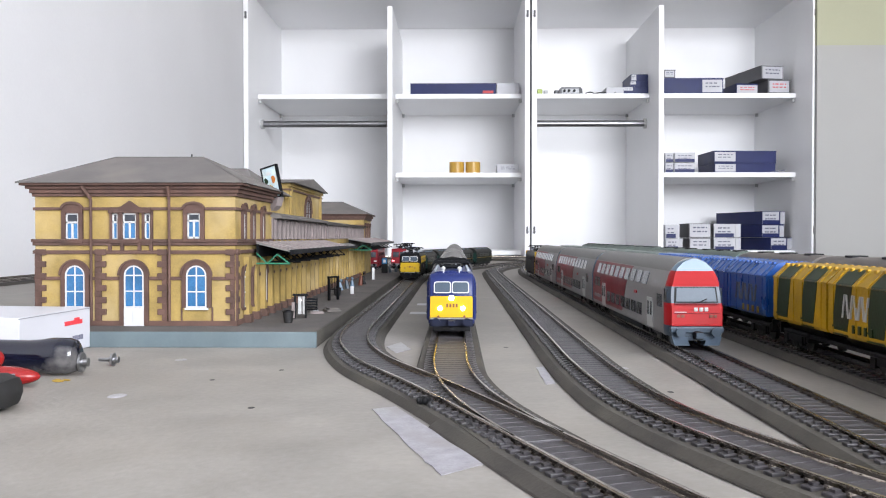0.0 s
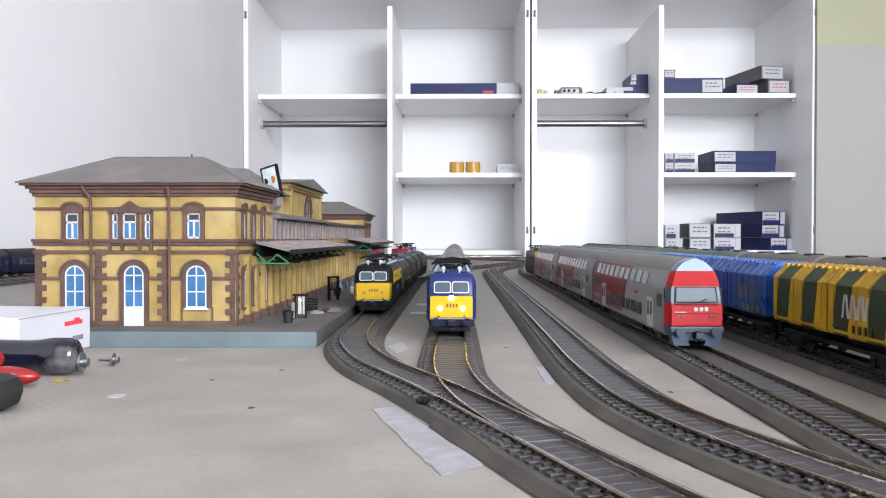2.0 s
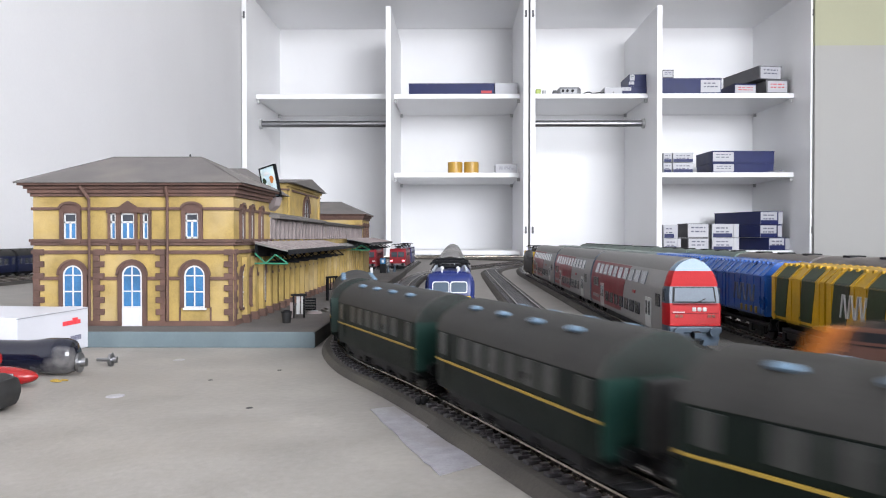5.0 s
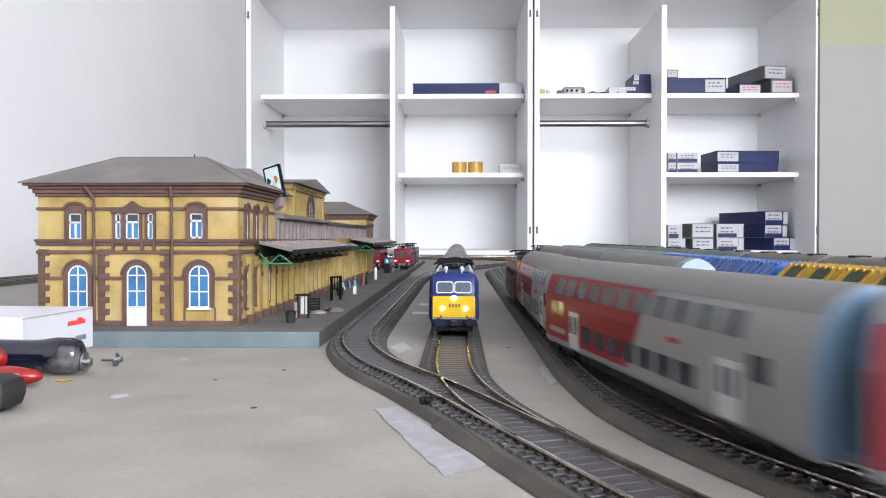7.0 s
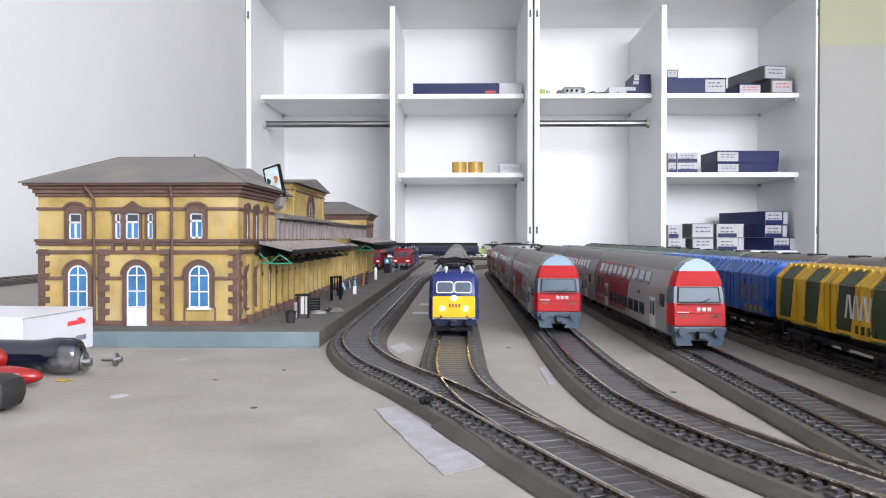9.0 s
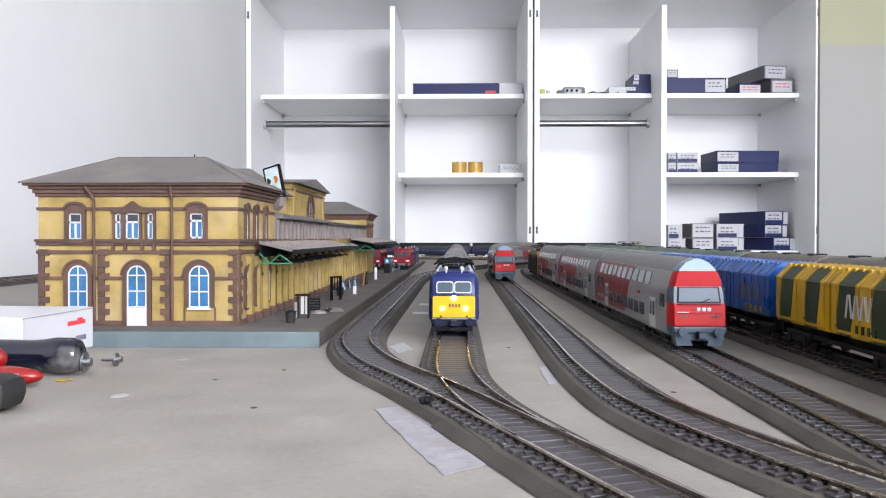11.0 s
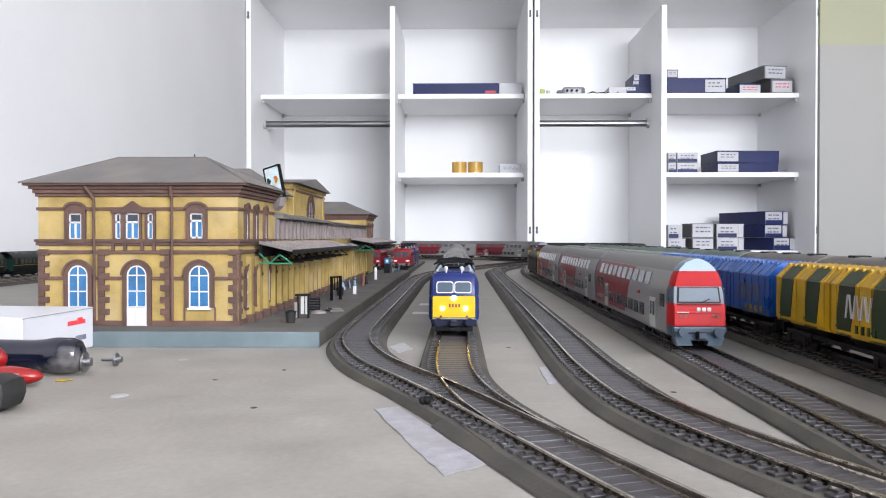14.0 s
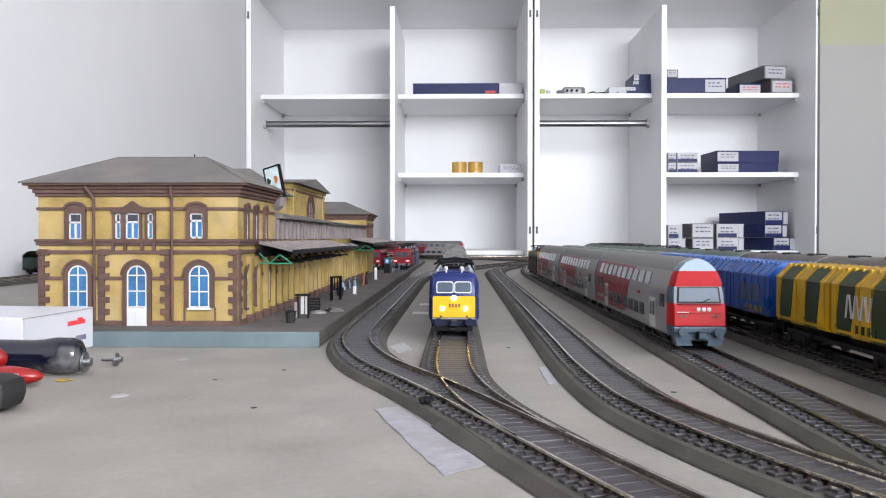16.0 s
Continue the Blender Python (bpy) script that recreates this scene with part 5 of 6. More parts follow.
# night train with a silver locomotive and navy coaches
navy = coach_single(0.245, "nightblue", "navydark", "darkroof", "navy blue model coach with pale window frames and dark roof", None, "panedark", 0.0450, "silver")
train(WAY_C, law_c, [(loco_new(0.222, "silver", "lime", "black", "silver-grey model electric locomotive with lime yellow cab ends"), 0.222, False), (navy, 0.245, False)] +
      [(copy_thing(navy, FAR), 0.245, False) for k in range(4)])

# standing trains
s = WAY_2.near(-0.003, 0.535)
stand(loco_old("navy", "navy blue model electric locomotive with yellow nose and lit headlamps", True, False), WAY_2, s - 0.068, False)
grey = coach_single(0.262, "navydark", "navydark", "ddroof", "dark blue model coach with a grey roof behind the locomotive", None, "panedark", 0.0480)
stand(grey, WAY_2, s - 0.138 - 0.131)
dg = coach_double(0.268, "red and grey model double-deck coach with grey end walls", False, "ddroof")
stand(dg, WAY_2, s - 0.138 - 0.262 - 0.136)
stand(copy_thing(dg, FAR), WAY_2, s - 0.138 - 0.262 - 0.268 - 0.136)
s = WAY_4.near(0.1385, 0.474)
c = copy_thing(ddc, FAR)
stand(c, WAY_4, s + 0.134, True)
for k in (1, 2):
    stand(copy_thing(dd, FAR), WAY_4, s + 0.268 * (k + 0.5), True)
stand(loco_new(0.185, "anthracite", "nsyellow", "anthracite", "yellow and dark grey model electric locomotive at the train's end"), WAY_4, s + 0.268 * 3 + 0.093, True)
hy = hopper(("hopyellow", "hopgreen", "hopyellow", "doorgrey"), "yellow model hopper wagon with dark green slanted stripes", "hopper wagons", (-0.042, -0.019, 0.0245, 0.0360))
hb = hopper(("hopblue", None, "hopblue", "boxgrey"), "bright blue model hopper wagon with sloped lids", "hopper wagons", (-0.055, -0.020, 0.0230, 0.0340))
hg = hopper(("hopgrey", None, "hopgrey", "doorgrey"), "dark grey-green model hopper wagon", "hopper wagons", (-0.042, -0.022, 0.0240, 0.0340))
y = 0.5025
for k, h in enumerate((hb, None, hg, None, None, None, None)):
    o = h or copy_thing(hb if k == 1 else hg, FAR)
    stand(o, WAY_5, WAY_5.near(0.2085, y + 0.0765 + 0.153 * k))
stand(hy, WAY_5, WAY_5.near(0.2085, y - 0.0765))
stand(copy_thing(hy, FAR), WAY_5, WAY_5.near(0.2085, y - 0.0765 - 0.153))
v1 = van("brownred", "vanroof", "oxide brown model goods van with weathered grey-brown roof")
v2 = van("coachgreen", "vanroofgreen", "dark green model goods van with grey-green roof")
for k in range(9):
    o = (v1 if k == 0 else v2 if k == 3 else copy_thing(v1 if k < 3 else v2, FAR))
    stand(o, WAY_6, WAY_6.near(0.279, 0.36) + 0.168 * k)
# locomotives parked beyond the platform
stand(loco_new(0.185, "ddred", "ddred", "anthracite", "red model electric locomotive with lit lamps parked by the platform end", "taillamp"), WAY_L, 0.13, True)
stand(loco_new(0.185, "navy", "navy", "anthracite", "navy blue model electric locomotive parked behind a red one"), WAY_L, 0.33, True)
stand(loco_new(0.185, "ddred", "ddred", "anthracite", "dark red model electric locomotive parked beside the platform end"), WAY_M, 0.10, True)
# ---- boxes and odds and ends on the shelves ----
YB = FRONT + 0.165
KB = YB / FOCAL


def bx(px):
    return (px - 811.5) * KB


def marks(parent, x0, x1, y, z0, z1, material, rows=2, seed=0):
    """Unreadable print: short bars on a front face."""
    rnd = random.Random(seed)
    h = (z1 - z0) / (rows * 3.2)
    for r in range(rows):
        z = z1 - h * (3 * r + 0.8)
        x = x0
        while x < x1 - 0.004:
            w = min(rnd.uniform(0.006, 0.016), x1 - x)
            part("print_mark", boxed(x, x + w, y - 0.0008, y, z - h, z), M[material], parent)
            x += w + rnd.uniform(0.003, 0.006)


def carton(p0, p1, z, h, depth, body, label, tag=(0.0, 1.0), tag_h=(0.12, 0.9), dark=0.0, turn=0.0, y=0.0, ink="ink", end=None, category="box"):
    """A model train carton lying on a shelf: its near end carries a paper tag."""
    x0, x1 = bx(p0), bx(p1)
    w = x1 - x0
    c = thing("model_box", label, category, Matrix.Translation(((x0 + x1) / 2, YB + y, z + 0.0006)) @ Matrix.Rotation(radians(turn), 4, "Z"), "cartons on the shelves")
    part("carton", boxed(-w / 2, w / 2, 0, depth, 0, h, bevel=0.0012), M[body], c)
    part("lid_edge", boxed(-w / 2 - 0.0008, w / 2 + 0.0008, -0.0008, depth + 0.0008, h * 0.93, h + 0.0006), M[body], c)
    if tag:
        a, b = -w / 2 + w * tag[0] + 0.002, -w / 2 + w * tag[1] - 0.002
        t = part("paper_tag", boxed(a, b, -0.0018, 0.0, h * tag_h[0], h * tag_h[1]), M["card"], c, "white printed paper tag")
        marks(t, a + (b - a) * 0.15, b - (b - a) * 0.15, -0.0018, h * (tag_h[0] + 0.2), h * (tag_h[1] - 0.12), ink, 2, int(p0))
        if dark:
            part("tag_band", boxed(a, b, -0.0026, -0.0018, h * tag_h[0], h * (tag_h[0] + dark)), M["boxblue"], t, "dark blue band")
    if end:
        part("flap", boxed(w / 2 - w * end, w / 2 - 0.001, -0.0030, 0.0, h * 0.05, h * 0.95), M["card"], c, "pale end flap")
    return c


def hh(px):
    return px * KB


carton(731, 882, S1, hh(20), 0.10, "boxblue", "long dark blue model train box with small red print", None)
o = carton(883, 923, S1, hh(20), 0.10, "card", "small plain white card box", None)
ro = thing("print_strip", "small red print strip on the long blue box", "label", Matrix.Translation((bx(868), YB - 0.0012, S1 + 0.006)))
part("strip", boxed(-0.02, 0.02, -0.0012, 0.0, 0.0, 0.010), M["redink"], ro)
carton(884, 922, S2, hh(15), 0.08, "card", "white printed card box beside the tape rolls", (0.0, 1.0))
for px in (812.8, 841.6):
    r = thing("tape_roll", "ochre parcel tape roll lying flat on the shelf", "tape", Matrix.Translation((bx(px), YB + 0.03, S2 + 0.0006)), "tape rolls")
    bm = bmesh.new()
    rad, hgt = 0.0285, hh(20)
    a = [(rad, 0), (rad, hgt), (rad * 0.72, hgt), (rad * 0.72, 0)]
    rings = [[bm.verts.new((p * math.cos(q), p * math.sin(q), z)) for p, z in a] for q in [math.tau * k / 32 for k in range(32)]]
    for i in range(32):
        m, n = rings[i], rings[(i + 1) % 32]
        for j in range(4):
            bm.faces.new((m[j], m[(j + 1) % 4], n[(j + 1) % 4], n[j]))
    part("winding", bm, M["tape"], r, "", True)
solid("sponge_block", boxed(bx(955), bx(964), YB, YB + 0.02, S1 + 0.0005, S1 + hh(10), bevel=0.002), M["lime"], "small yellow-green block on the shelf", "block")
solid("plastic_cap", rod(bmesh.new(), (bx(970), YB + 0.01, S1 + 0.0005), (bx(970), YB + 0.01, S1 + hh(8)), 0.008, 14), M["white"], "small white plastic cap", "cap", smooth=True)
dv = thing("train_controller", "grey plastic railway controller with cable", "controller", Matrix.Translation((bx(1014), YB + 0.02, S1 + 0.0006)))
part("housing", prism(bmesh.new(), [(-0.045, 0.0), (0.045, 0.0), (0.043, 0.022), (0.036, 0.028), (-0.036, 0.028), (-0.044, 0.020)], 1, -0.02, 0.05), M["boxgrey"], dv)
part("front_panel", boxed(-0.034, 0.03, -0.0215, -0.0200, 0.005, 0.022), M["silver"], dv)
for x in (-0.025, -0.008, 0.012):
    part("knob", rod(bmesh.new(), (x, -0.0215, 0.014), (x, -0.028, 0.014), 0.005, 12), M["black"], dv, "", True)
part("side_block", boxed(-0.060, -0.0455, -0.012, 0.03, 0.0, 0.018, bevel=0.001), M["boxgrey"], dv)
cb = bmesh.new()
prev = None
for k in range(40):
    q = k / 39
    p = Vector((0.05 + q * 0.13, 0.0 + 0.02 * math.sin(q * 19), 0.004 + 0.008 * abs(math.sin(q * 11))))
    if prev is not None:
        rod(cb, prev, p, 0.0022, 6)
    prev = p
part("cable", cb, M["black"], dv, "coiled black cable")
carton(1076, 1108, S1, hh(12), 0.12, "card", "pale card box lying under darker cartons", None)
carton(1106, 1156, S1, hh(13), 0.16, "boxblue", "dark violet-blue model carton at the stack's base", (0.0, 0.35), (0.1, 0.95), 0.4, y=0.0)
carton(1118, 1155, S1 + hh(13.4), hh(10), 0.16, "boxblue", "dark violet-blue model carton in a stack", (0.0, 0.3), (0.1, 0.95), 0.3, y=0.004)
carton(1120, 1154, S1 + hh(24), hh(11.5), 0.16, "boxblue", "dark violet-blue model carton on top of a stack", (0.0, 0.3), (0.1, 0.95), y=0.008)
carton(1177, 1281, S1, hh(28), 0.10, "boxblue", "long blue model train box with white tag", (0.64, 0.99))
carton(1177.5, 1197, S1 + hh(28.6), hh(14), 0.08, "boxgrey", "small grey box with white tag on a blue one", (0.0, 0.95))
carton(1303, 1342, S1, hh(18), 0.18, "boxblue", "blue model box with red and white printed tag", (0.0, 1.0), (0.05, 0.86), 0.0, 6, ink="redink")
carton(1358, 1399, S1, hh(25), 0.20, "boxgrey", "dark grey model box with large white tag", (0.05, 0.95), turn=5, ink="redink")
carton(1345, 1388, S1 + hh(26), hh(23), 0.26, "boxgrey", "grey-green model box lying across other boxes", (0.03, 0.97), (0.05, 0.93), turn=12)
for z in (0, 1):
    carton(1180, 1194.5, S2 + hh(18 * z), hh(17), 0.15, "card", "small white model box with dark band", (0.0, 1.0), (0.05, 0.95), 0.3)
    carton(1196, 1232, S2 + hh(18 * z), hh(17), 0.15, "card", "white model box with dark blue band", (0.0, 1.0), (0.05, 0.95), 0.32)
carton(1267, 1376, S2, hh(17), 0.18, "boxblue", "long blue model box with white tag, lying flat", (0.0, 0.35), turn=3, y=0.01)
carton(1266, 1377, S2 + hh(17.6), hh(21), 0.18, "boxblue", "long blue model box with white tag on another", (0.0, 0.35), turn=3, y=0.01)
sh = thing("instruction_sheet", "pale leaflet leaning against the blue boxes", "leaflet", Matrix.Translation((bx(1362), YB - 0.012, S2 + 0.0008)) @ Matrix.Rotation(radians(-7), 4, "Y"))
part("leaf", boxed(-0.055, 0.055, -0.002, 0.03, 0.0, 0.003), M["card"], sh)
part("print_edge", boxed(-0.052, 0.052, -0.0025, -0.0018, 0.0006, 0.0024), M["boxblue"], sh)
for p0, p1, z, h, y, tg in ((1181, 1211, 0, 20, 0, 0.3), (1181, 1206, 20.6, 24, 0.004, 0.3), (1223, 1261, 0, 21, 0.002, 0), (1222.5, 1261.5, 22, 25, 0.006, 0), (1266, 1313, 0, 21, 0, 0.28), (1266, 1313, 22, 24, 0.003, 0.28)):
    carton(p0, p1, S0 + hh(z), hh(h), 0.14, "card" if tg else "boxgrey", "white and blue model carton in a row" if tg else "dark model carton with a large white tag", (0.02, 0.76 if tg else 0.98), (0.04, 0.96), tg, y=y, end=0.2 if tg else None)
carton(1362, 1405, S0, hh(22), 0.28, "boxblue", "blue and white model carton at a pile's foot", (0.0, 0.74), (0.04, 0.96), 0.36, 16, end=0.22)
carton(1347, 1392, S0 + hh(22.6), hh(22), 0.28, "boxblue", "blue and white model carton in a pile", (0.0, 0.76), (0.04, 0.96), 0.28, 16, y=0.004, end=0.2)
carton(1347, 1393, S0 + hh(45.2), hh(23), 0.30, "boxblue", "blue and white model carton on a pile", (0.0, 0.76), (0.04, 0.96), 0.3, 16, y=0.002, end=0.2)

# ---- things on the platform ----
BEFORE = set(bpy.data.objects)
def at(x, y, turn=0.0, z=PT):
    return Matrix.Translation((x, y, z + 0.0003)) @ Matrix.Rotation(radians(turn), 4, "Z")


def bin_(x, y, r, h):
    b = thing("litter_bin", "small black litter bin on the platform", "bin", at(x, y), "platform litter bins")
    part("tub", rod(bmesh.new(), (0, 0, 0), (0, 0, h), r * 0.75, 12, r), M["rubber"], b, "", True)
    part("rim", rod(bmesh.new(), (0, 0, h), (0, 0, h + 0.0006), r * 1.06, 12), M["black"], b)
    part("filling", ball(bmesh.new(), (0, 0, h), r * 0.8, 8, (1, 1, 0.5)), M["anthracite"], b)


bin_(-0.1262, 0.6174, 0.0042, 0.0082)
bin_(-0.131, 0.908, 0.0045, 0.008)
vd = thing("vending_kiosk", "dark kiosk with two pale upright panels", "kiosk", at(-0.1240, 0.655, 6))
for x in (-0.0042, 0.0042):
    part("post", boxed(x - 0.0008, x + 0.0008, -0.001, 0.001, 0, 0.0185), M["black"], vd)
part("top", boxed(-0.0062, 0.0062, -0.002, 0.002, 0.0175, 0.0192, bevel=0.0003), M["black"], vd)
for x in (-0.0005, 0.0030):
    part("panel", boxed(x - 0.0013, x + 0.0013, -0.0006, 0.0006, 0.003, 0.0172), M["doorgrey"], vd)
part("side_board", boxed(-0.0068, -0.0045, -0.0014, 0.0014, 0.0, 0.0125), M["greywall"], vd)
bn = thing("platform_bench", "dark slatted bench back on the platform", "bench", at(-0.1235, 0.70, 8))
for k in range(5):
    part("slat", boxed(-0.0055, 0.0055, -0.0005, 0.0005, 0.002 + k * 0.0022, 0.0036 + k * 0.0022), M["anthracite"], bn)
for x in (-0.005, 0.005):
    part("leg", boxed(x - 0.0006, x + 0.0006, 0.0006, 0.0020, 0, 0.0128), M["black"], bn)
part("seat", boxed(-0.0055, 0.0055, -0.005, -0.0008, 0.0045, 0.0055), M["anthracite"], bn)
dc = thing("manhole_cover", "pale round cover lying on the platform", "cover", at(-0.1182, 0.6946))
part("disc", rod(bmesh.new(), (0, 0, 0), (0, 0, 0.0018), 0.0068, 20, 0.0052), M["greywall"], dc, "", True)
part("handle", boxed(-0.0025, 0.0025, -0.0006, 0.0006, 0.0018, 0.0026), M["silver"], dc)
sl = thing("loose_slab", "dark roofing slab lying on the platform", "slab", at(-0.1080, 0.7156, 25))
part("slab", boxed(-0.006, 0.006, -0.008, 0.008, 0, 0.0016, bevel=0.0003), M["slate"], sl)
part("slab_top", boxed(-0.004, 0.005, -0.006, 0.006, 0.0017, 0.0030, bevel=0.0003), M["slate"], sl)
fr = thing("notice_frame", "dark timetable frame on two posts", "notice board", at(-0.1255, 0.842, 62))
for x in (-0.0075, 0.0075):
    part("post", boxed(x - 0.0011, x + 0.0011, -0.0011, 0.0011, 0, 0.0235), M["black"], fr)
part("crossbar", boxed(-0.0088, 0.0088, -0.0012, 0.0012, 0.0228, 0.0245), M["black"], fr)
part("lower_bar", boxed(-0.0068, 0.0068, -0.0006, 0.0006, 0.0105, 0.0116), M["black"], fr)
for x in (-0.0025, 0.0025):
    part("upright", boxed(x - 0.0004, x + 0.0004, -0.0004, 0.0004, 0.0116, 0.0228), M["black"], fr)
for x, y, h in ((-0.117, 0.926, 0.0092), (-0.1250, 1.2429, 0.0185)):
    s_ = thing("white_marker_board", "small white upright board on the platform", "sign", at(x, y, 20), "white marker boards")
    part("board", boxed(-0.0020, 0.0020, -0.0005, 0.0005, 0.0006, h, bevel=0.0004), M["white"], s_)
    part("foot", boxed(-0.0030, 0.0030, -0.002, 0.002, 0, 0.0006), M["greywall"], s_)
inf = thing("information_pillar", "black pillar with a blue information panel", "sign", at(-0.1279, 1.476))
part("pillar", boxed(-0.0055, 0.0055, -0.003, 0.003, 0, 0.0275, bevel=0.0004), M["black"], inf)
part("panel", boxed(-0.0046, 0.0046, -0.0034, -0.003, 0.0165, 0.0265), M["paneblue"], inf, "blue panel")
part("panel_mark", boxed(-0.0022, 0.0022, -0.0038, -0.0034, 0.0190, 0.0240), M["white"], inf)
rnd = random.Random(4)
# plain pegs stand in for the tiny model figures
for x, y, mm in ((-0.139, 0.995, "skyblue"), (-0.136, 1.03, "steelblue"), (-0.133, 1.055, "skyblue"), (-0.128, 1.10, "brownred"), (-0.126, 1.125, "black"), (-0.131, 1.15, "dullyellow"), (-0.120, 1.50, "steelblue"), (-0.112, 1.53, "steelblue")):
    f = bmesh.new()
    h = rnd.uniform(0.011, 0.016)
    rod(f, (0, 0, 0), (rnd.uniform(-0.002, 0.002), 0, h * 0.8), 0.0030, 8, 0.0017)
    ball(f, (0, 0, h), 0.0018, 8)
    part_o = solid("luggage_peg", f, M[mm], "tiny coloured upright peg on the platform", "figurine", "platform pegs", smooth=True)
    part_o.matrix_basis = at(x, y)

# ---- clutter on the table ----
bxo = thing("white_carton", "white glossy model carton with red print, closed", "box", Matrix.Translation((-0.2565, 0.4795, 0.0004)) @ Matrix.Rotation(radians(-5.5), 4, "Z"))
part("carton", boxed(-0.11, 0.0, 0.0, 0.0775, 0, 0.0272, bevel=0.0005), M["card"], bxo)
part("lid_seam", boxed(-0.0006, 0.0004, 0.0, 0.0775, 0.0262, 0.0266), M["silver"], bxo)
for k, w in enumerate((0.0045, 0.0030, 0.0026, 0.0028, 0.0012, 0.0012, 0.0028)):
    y = 0.0470 + sum((0.0045, 0.0030, 0.0026, 0.0028, 0.0012, 0.0012, 0.0028)[:k]) + 0.0004 * k
    part("red_letter_mark", boxed(0.0, 0.0003, y, y + w, 0.0172, 0.0200 if k in (0, 1, 2, 6) else 0.0215), M["redink"], bxo)
for k in range(5):
    part("dark_letter_mark", boxed(0.0, 0.0003, 0.0560 + k * 0.0026, 0.0560 + k * 0.0026 + 0.0019, 0.0066, 0.0098), M["ink"], bxo)
for k in range(4):
    part("red_letter_mark", boxed(-0.022 + k * 0.0045, -0.022 + k * 0.0045 + 0.003, -0.0003, 0.0, 0.0065, 0.0105), M["redink"], bxo)
hd = thing("screwdriver", "screwdriver with glossy black lacquered grip on the table", "tool", Matrix.Translation((-0.2050, 0.445, 0.0104)) @ Matrix.Scale(1.0, 4) @ Matrix.Rotation(radians(4), 4, "Z"))
bm = bmesh.new()
pts = [(0.0, 0.0), (0.0, 0.0060), (-0.0015, 0.0085), (-0.005, 0.0098), (-0.014, 0.0100), (-0.020, 0.0092), (-0.026, 0.0088), (-0.060, 0.0096), (-0.090, 0.0096), (-0.092, 0.0)]
rings = [[bm.verts.new((x, r * math.cos(q), r * math.sin(q))) for q in [math.tau * k / 28 for k in range(28)]] for x, r in pts if r > 0]
for a, b in zip(rings, rings[1:]):
    for i in range(28):
        bm.faces.new((a[i], a[(i + 1) % 28], b[(i + 1) % 28], b[i]))
bm.faces.new(rings[0])
bm.faces.new(rings[-1][::-1])
part("grip", bm, M["glossblack"], hd, "", True)
part("washer", rod(rod(bmesh.new(), (0.0006, 0, -0.0035), (0.0018, 0, -0.0035), 0.0056, 22), (0.0, 0, -0.0035), (0.0048, 0, -0.0035), 0.0024, 14), M["chrome"], hd, "dull steel washer", True)
bt = thing("steel_bolt", "bright steel bolt with washer head", "bolt", Matrix.Translation((-0.1995, 0.474, 0.0040)) @ Matrix.Scale(0.62, 4))
part("shank", rod(bmesh.new(), (-0.012, 0, 0), (0.0, 0, 0), 0.0018, 12), M["chrome"], bt, "", True)
part("head", rod(bmesh.new(), (0.0, 0, 0), (0.0022, 0, 0), 0.0062, 18), M["chrome"], bt, "", True)
part("hub", rod(bmesh.new(), (0.0, 0, 0), (0.0065, 0, 0), 0.0030, 14), M["chrome"], bt, "", True)
rd = thing("red_plier_handle", "glossy red plastic tool handles on the table", "tool", Matrix.Translation((-0.2175, 0.408, 0.0001)))
part("handle", ball(bmesh.new(), (-0.012, 0.0, 0.0053), 0.0052, 20, (4.2, 1.3, 1.0)), M["redplastic"], rd, "", True)
part("upper_handle", ball(bmesh.new(), (-0.027, 0.008, 0.0129), 0.0075, 20, (1.9, 0.8, 1.0)), M["redplastic"], rd, "", True)
part("silver_mark", boxed(-0.004, 0.0, -0.0064, -0.0054, 0.0045, 0.0075), M["silver"], rd)
dk = thing("rubber_grip", "dark worn rubber tool grip on the table", "tool", Matrix.Translation((-0.1905, 0.3530, 0.0)))
part("grip", boxed(-0.062, 0.0, -0.0115, 0.0115, 0.0, 0.0155, bevel=0.0065), M["rubber"], dk, "", True)
cr = bmesh.new()
for k in range(7):
    ball(cr, (rnd.uniform(-0.006, 0.006), rnd.uniform(-0.005, 0.005), 0.0009), rnd.uniform(0.0010, 0.0018), 6, (1.9, 1, 0.5))
o = solid("yellow_crumb", cr, M["dullyellow"], "small crumpled yellow scrap on the table", "scrap")
o.matrix_basis = Matrix.Translation((-0.2050, 0.4235, 0)) @ Matrix.Scale(0.62, 4)


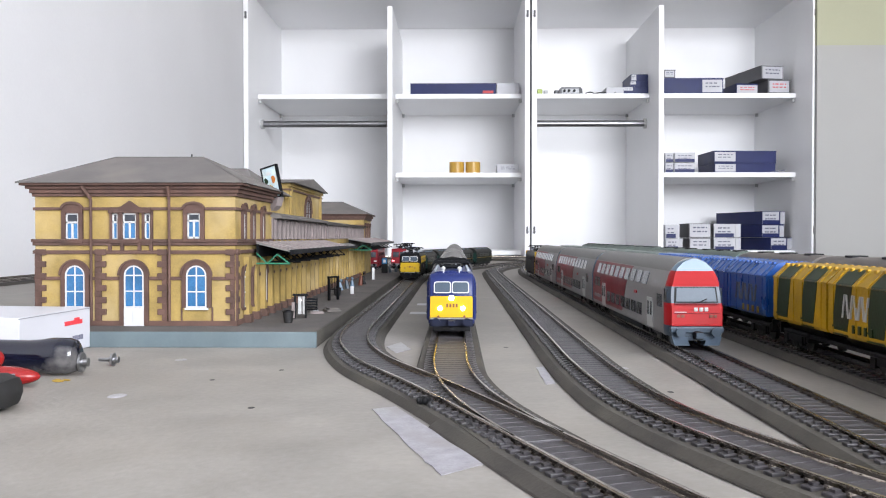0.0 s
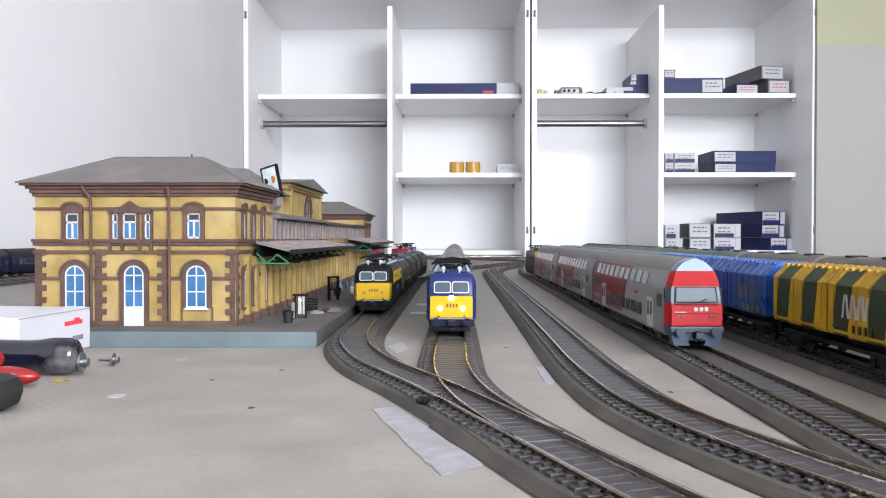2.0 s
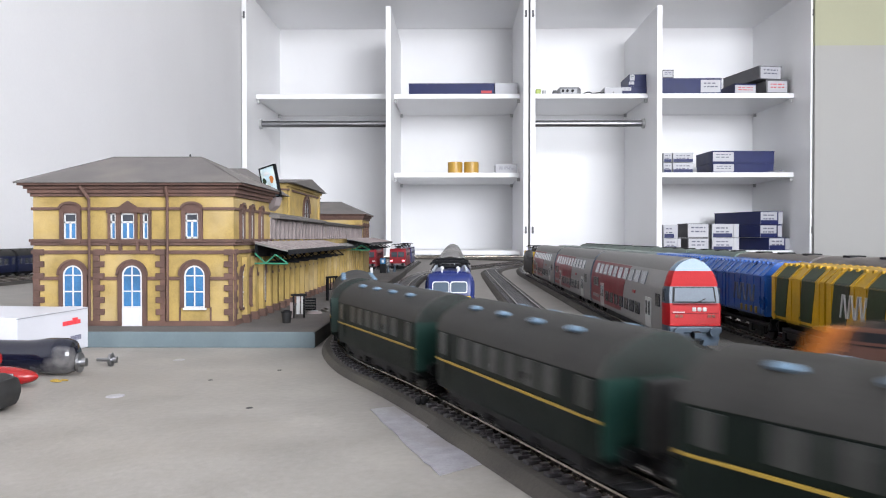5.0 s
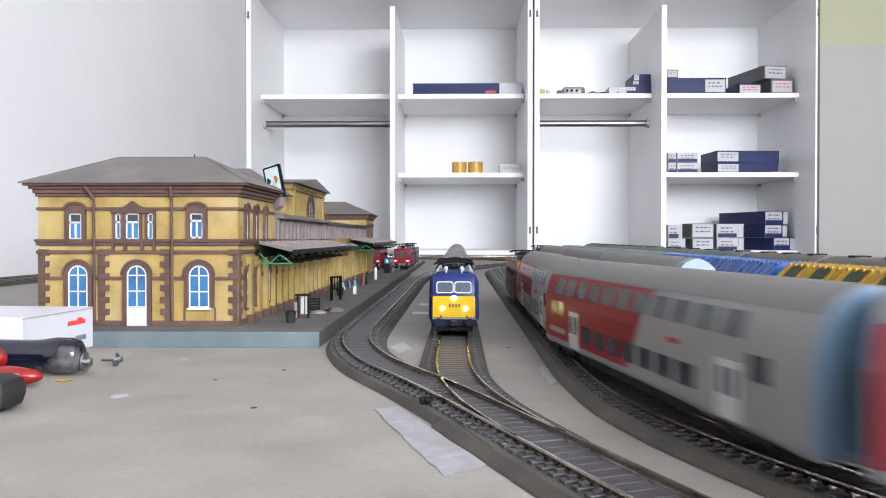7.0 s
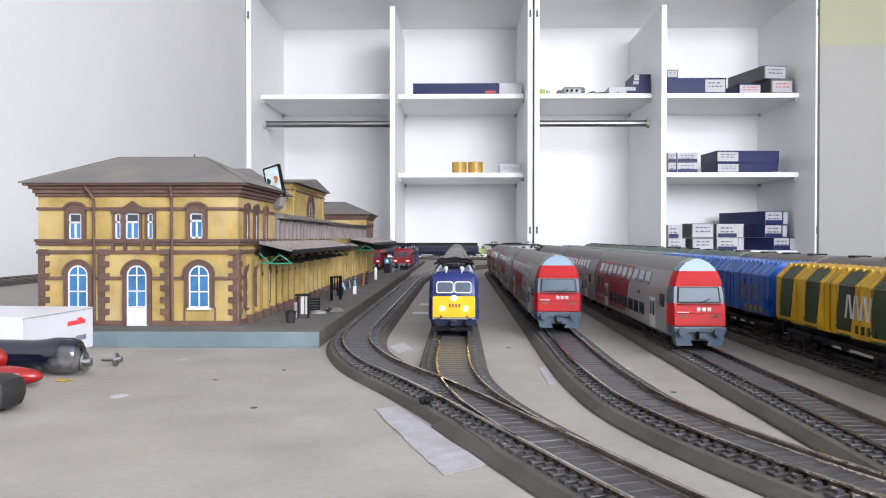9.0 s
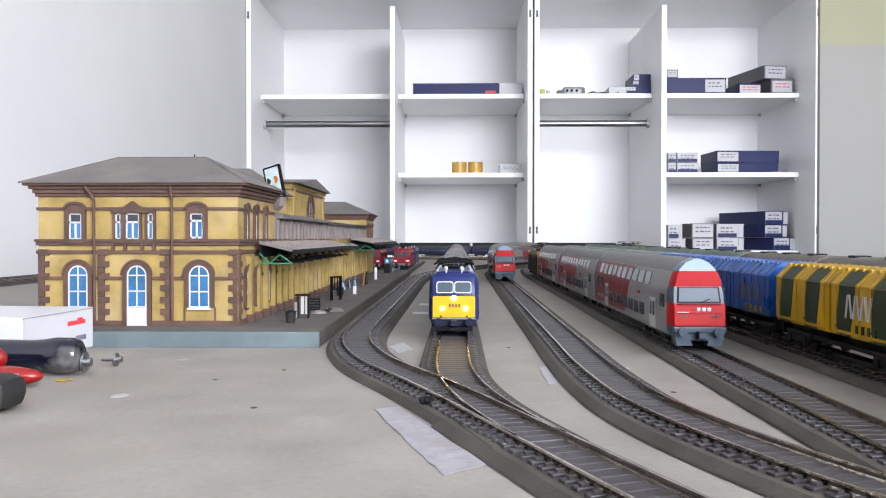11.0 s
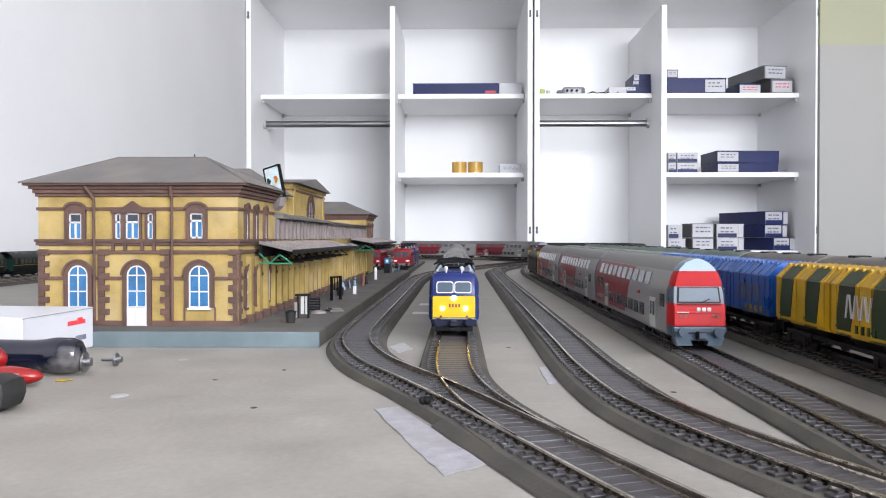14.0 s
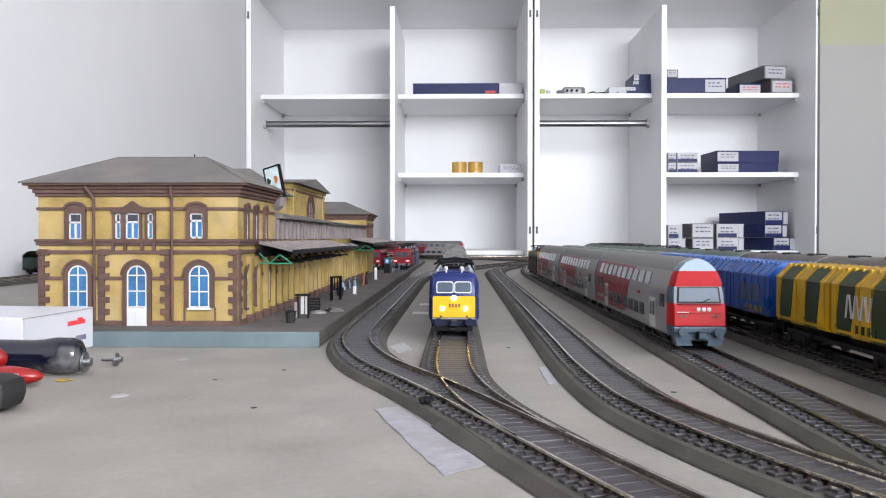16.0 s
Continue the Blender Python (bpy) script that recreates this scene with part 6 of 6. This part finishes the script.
def flat(name, pts, material, label, category, z=0.0004, n=0, seed=1):
    """A thin sheet lying on the table."""
    rnd_ = random.Random(seed)
    out = []
    for (ax, ay), (bx_, by_) in zip(pts, pts[1:] + pts[:1]):
        for k in range(6):
            q = k / 6
            j = 0.0004 if k else 0.0
            out.append((ax + (bx_ - ax) * q + rnd_.uniform(-j, j), ay + (by_ - ay) * q + rnd_.uniform(-j, j)))
    return solid(name, prism(bmesh.new(), out, 2, 0.0001, z), M[material], label, category)


flat("tape_strip", [(-0.0365, 0.3566), (-0.0264, 0.3624), (0.0090, 0.2703), (-0.0046, 0.2576), (-0.0151, 0.288)], "paper", "worn pale adhesive tape strip stuck on the table", "tape")
flat("tape_scrap", [(0.0458, 0.472), (0.0508, 0.476), (0.0506, 0.421), (0.0456, 0.418)], "paper", "small white paper scrap beside the roadbed", "scrap")
flat("glue_patch", [(-0.0475, 0.560), (-0.0391, 0.585), (-0.0300, 0.5475), (-0.0385, 0.530)], "paper", "whitish dried glue patch on the board", "stain")
for x, y in ((-0.034, 0.80), (-0.032, 0.905)):
    flat("tape_scrap", [(x - 0.011, y), (x - 0.011, y + 0.022), (x + 0.012, y + 0.022), (x + 0.012, y)], "card", "white tape scrap between the tracks", "scrap", seed=3)
flat("glue_patch", [(0.097, 0.318), (0.102, 0.315), (0.106, 0.302), (0.099, 0.300)], "card", "white glue spot beside the roadbed", "stain", 0.0006)
for x, y, r in ((-0.168, 0.50, 0.0028), (-0.160, 0.386, 0.0034), (-0.0985, 0.4627, 0.0012), (-0.205, 0.372, 0.0014), (0.0965, 0.472, 0.0018), (-0.02, 0.50, 0.0016), (0.034, 0.56, 0.0012), (0.104, 0.40, 0.0013), (-0.128, 0.43, 0.0011), (-0.09, 0.36, 0.0013)):
    sp = bmesh.new()
    ball(sp, (x, y, 0.0), r, 8, (1.3, 1.6, 0.15))
    solid("table_speck", sp, M["paper"] if r > 0.0016 else M["rubber"], "small speck of dried paint on the board", "stain", "table specks")
bk = bmesh.new()
for k in range(4):
    ball(bk, (-0.0152 + k * 0.0010, 0.351 + 0.0015 * (k % 2), 0.0052), 0.0017, 7, (1, 1, 1.1))
solid("black_clip", bk, M["black"], "small black plastic clip on the roadbed shoulder", "clip", smooth=True)

settle(BEFORE)
motions()
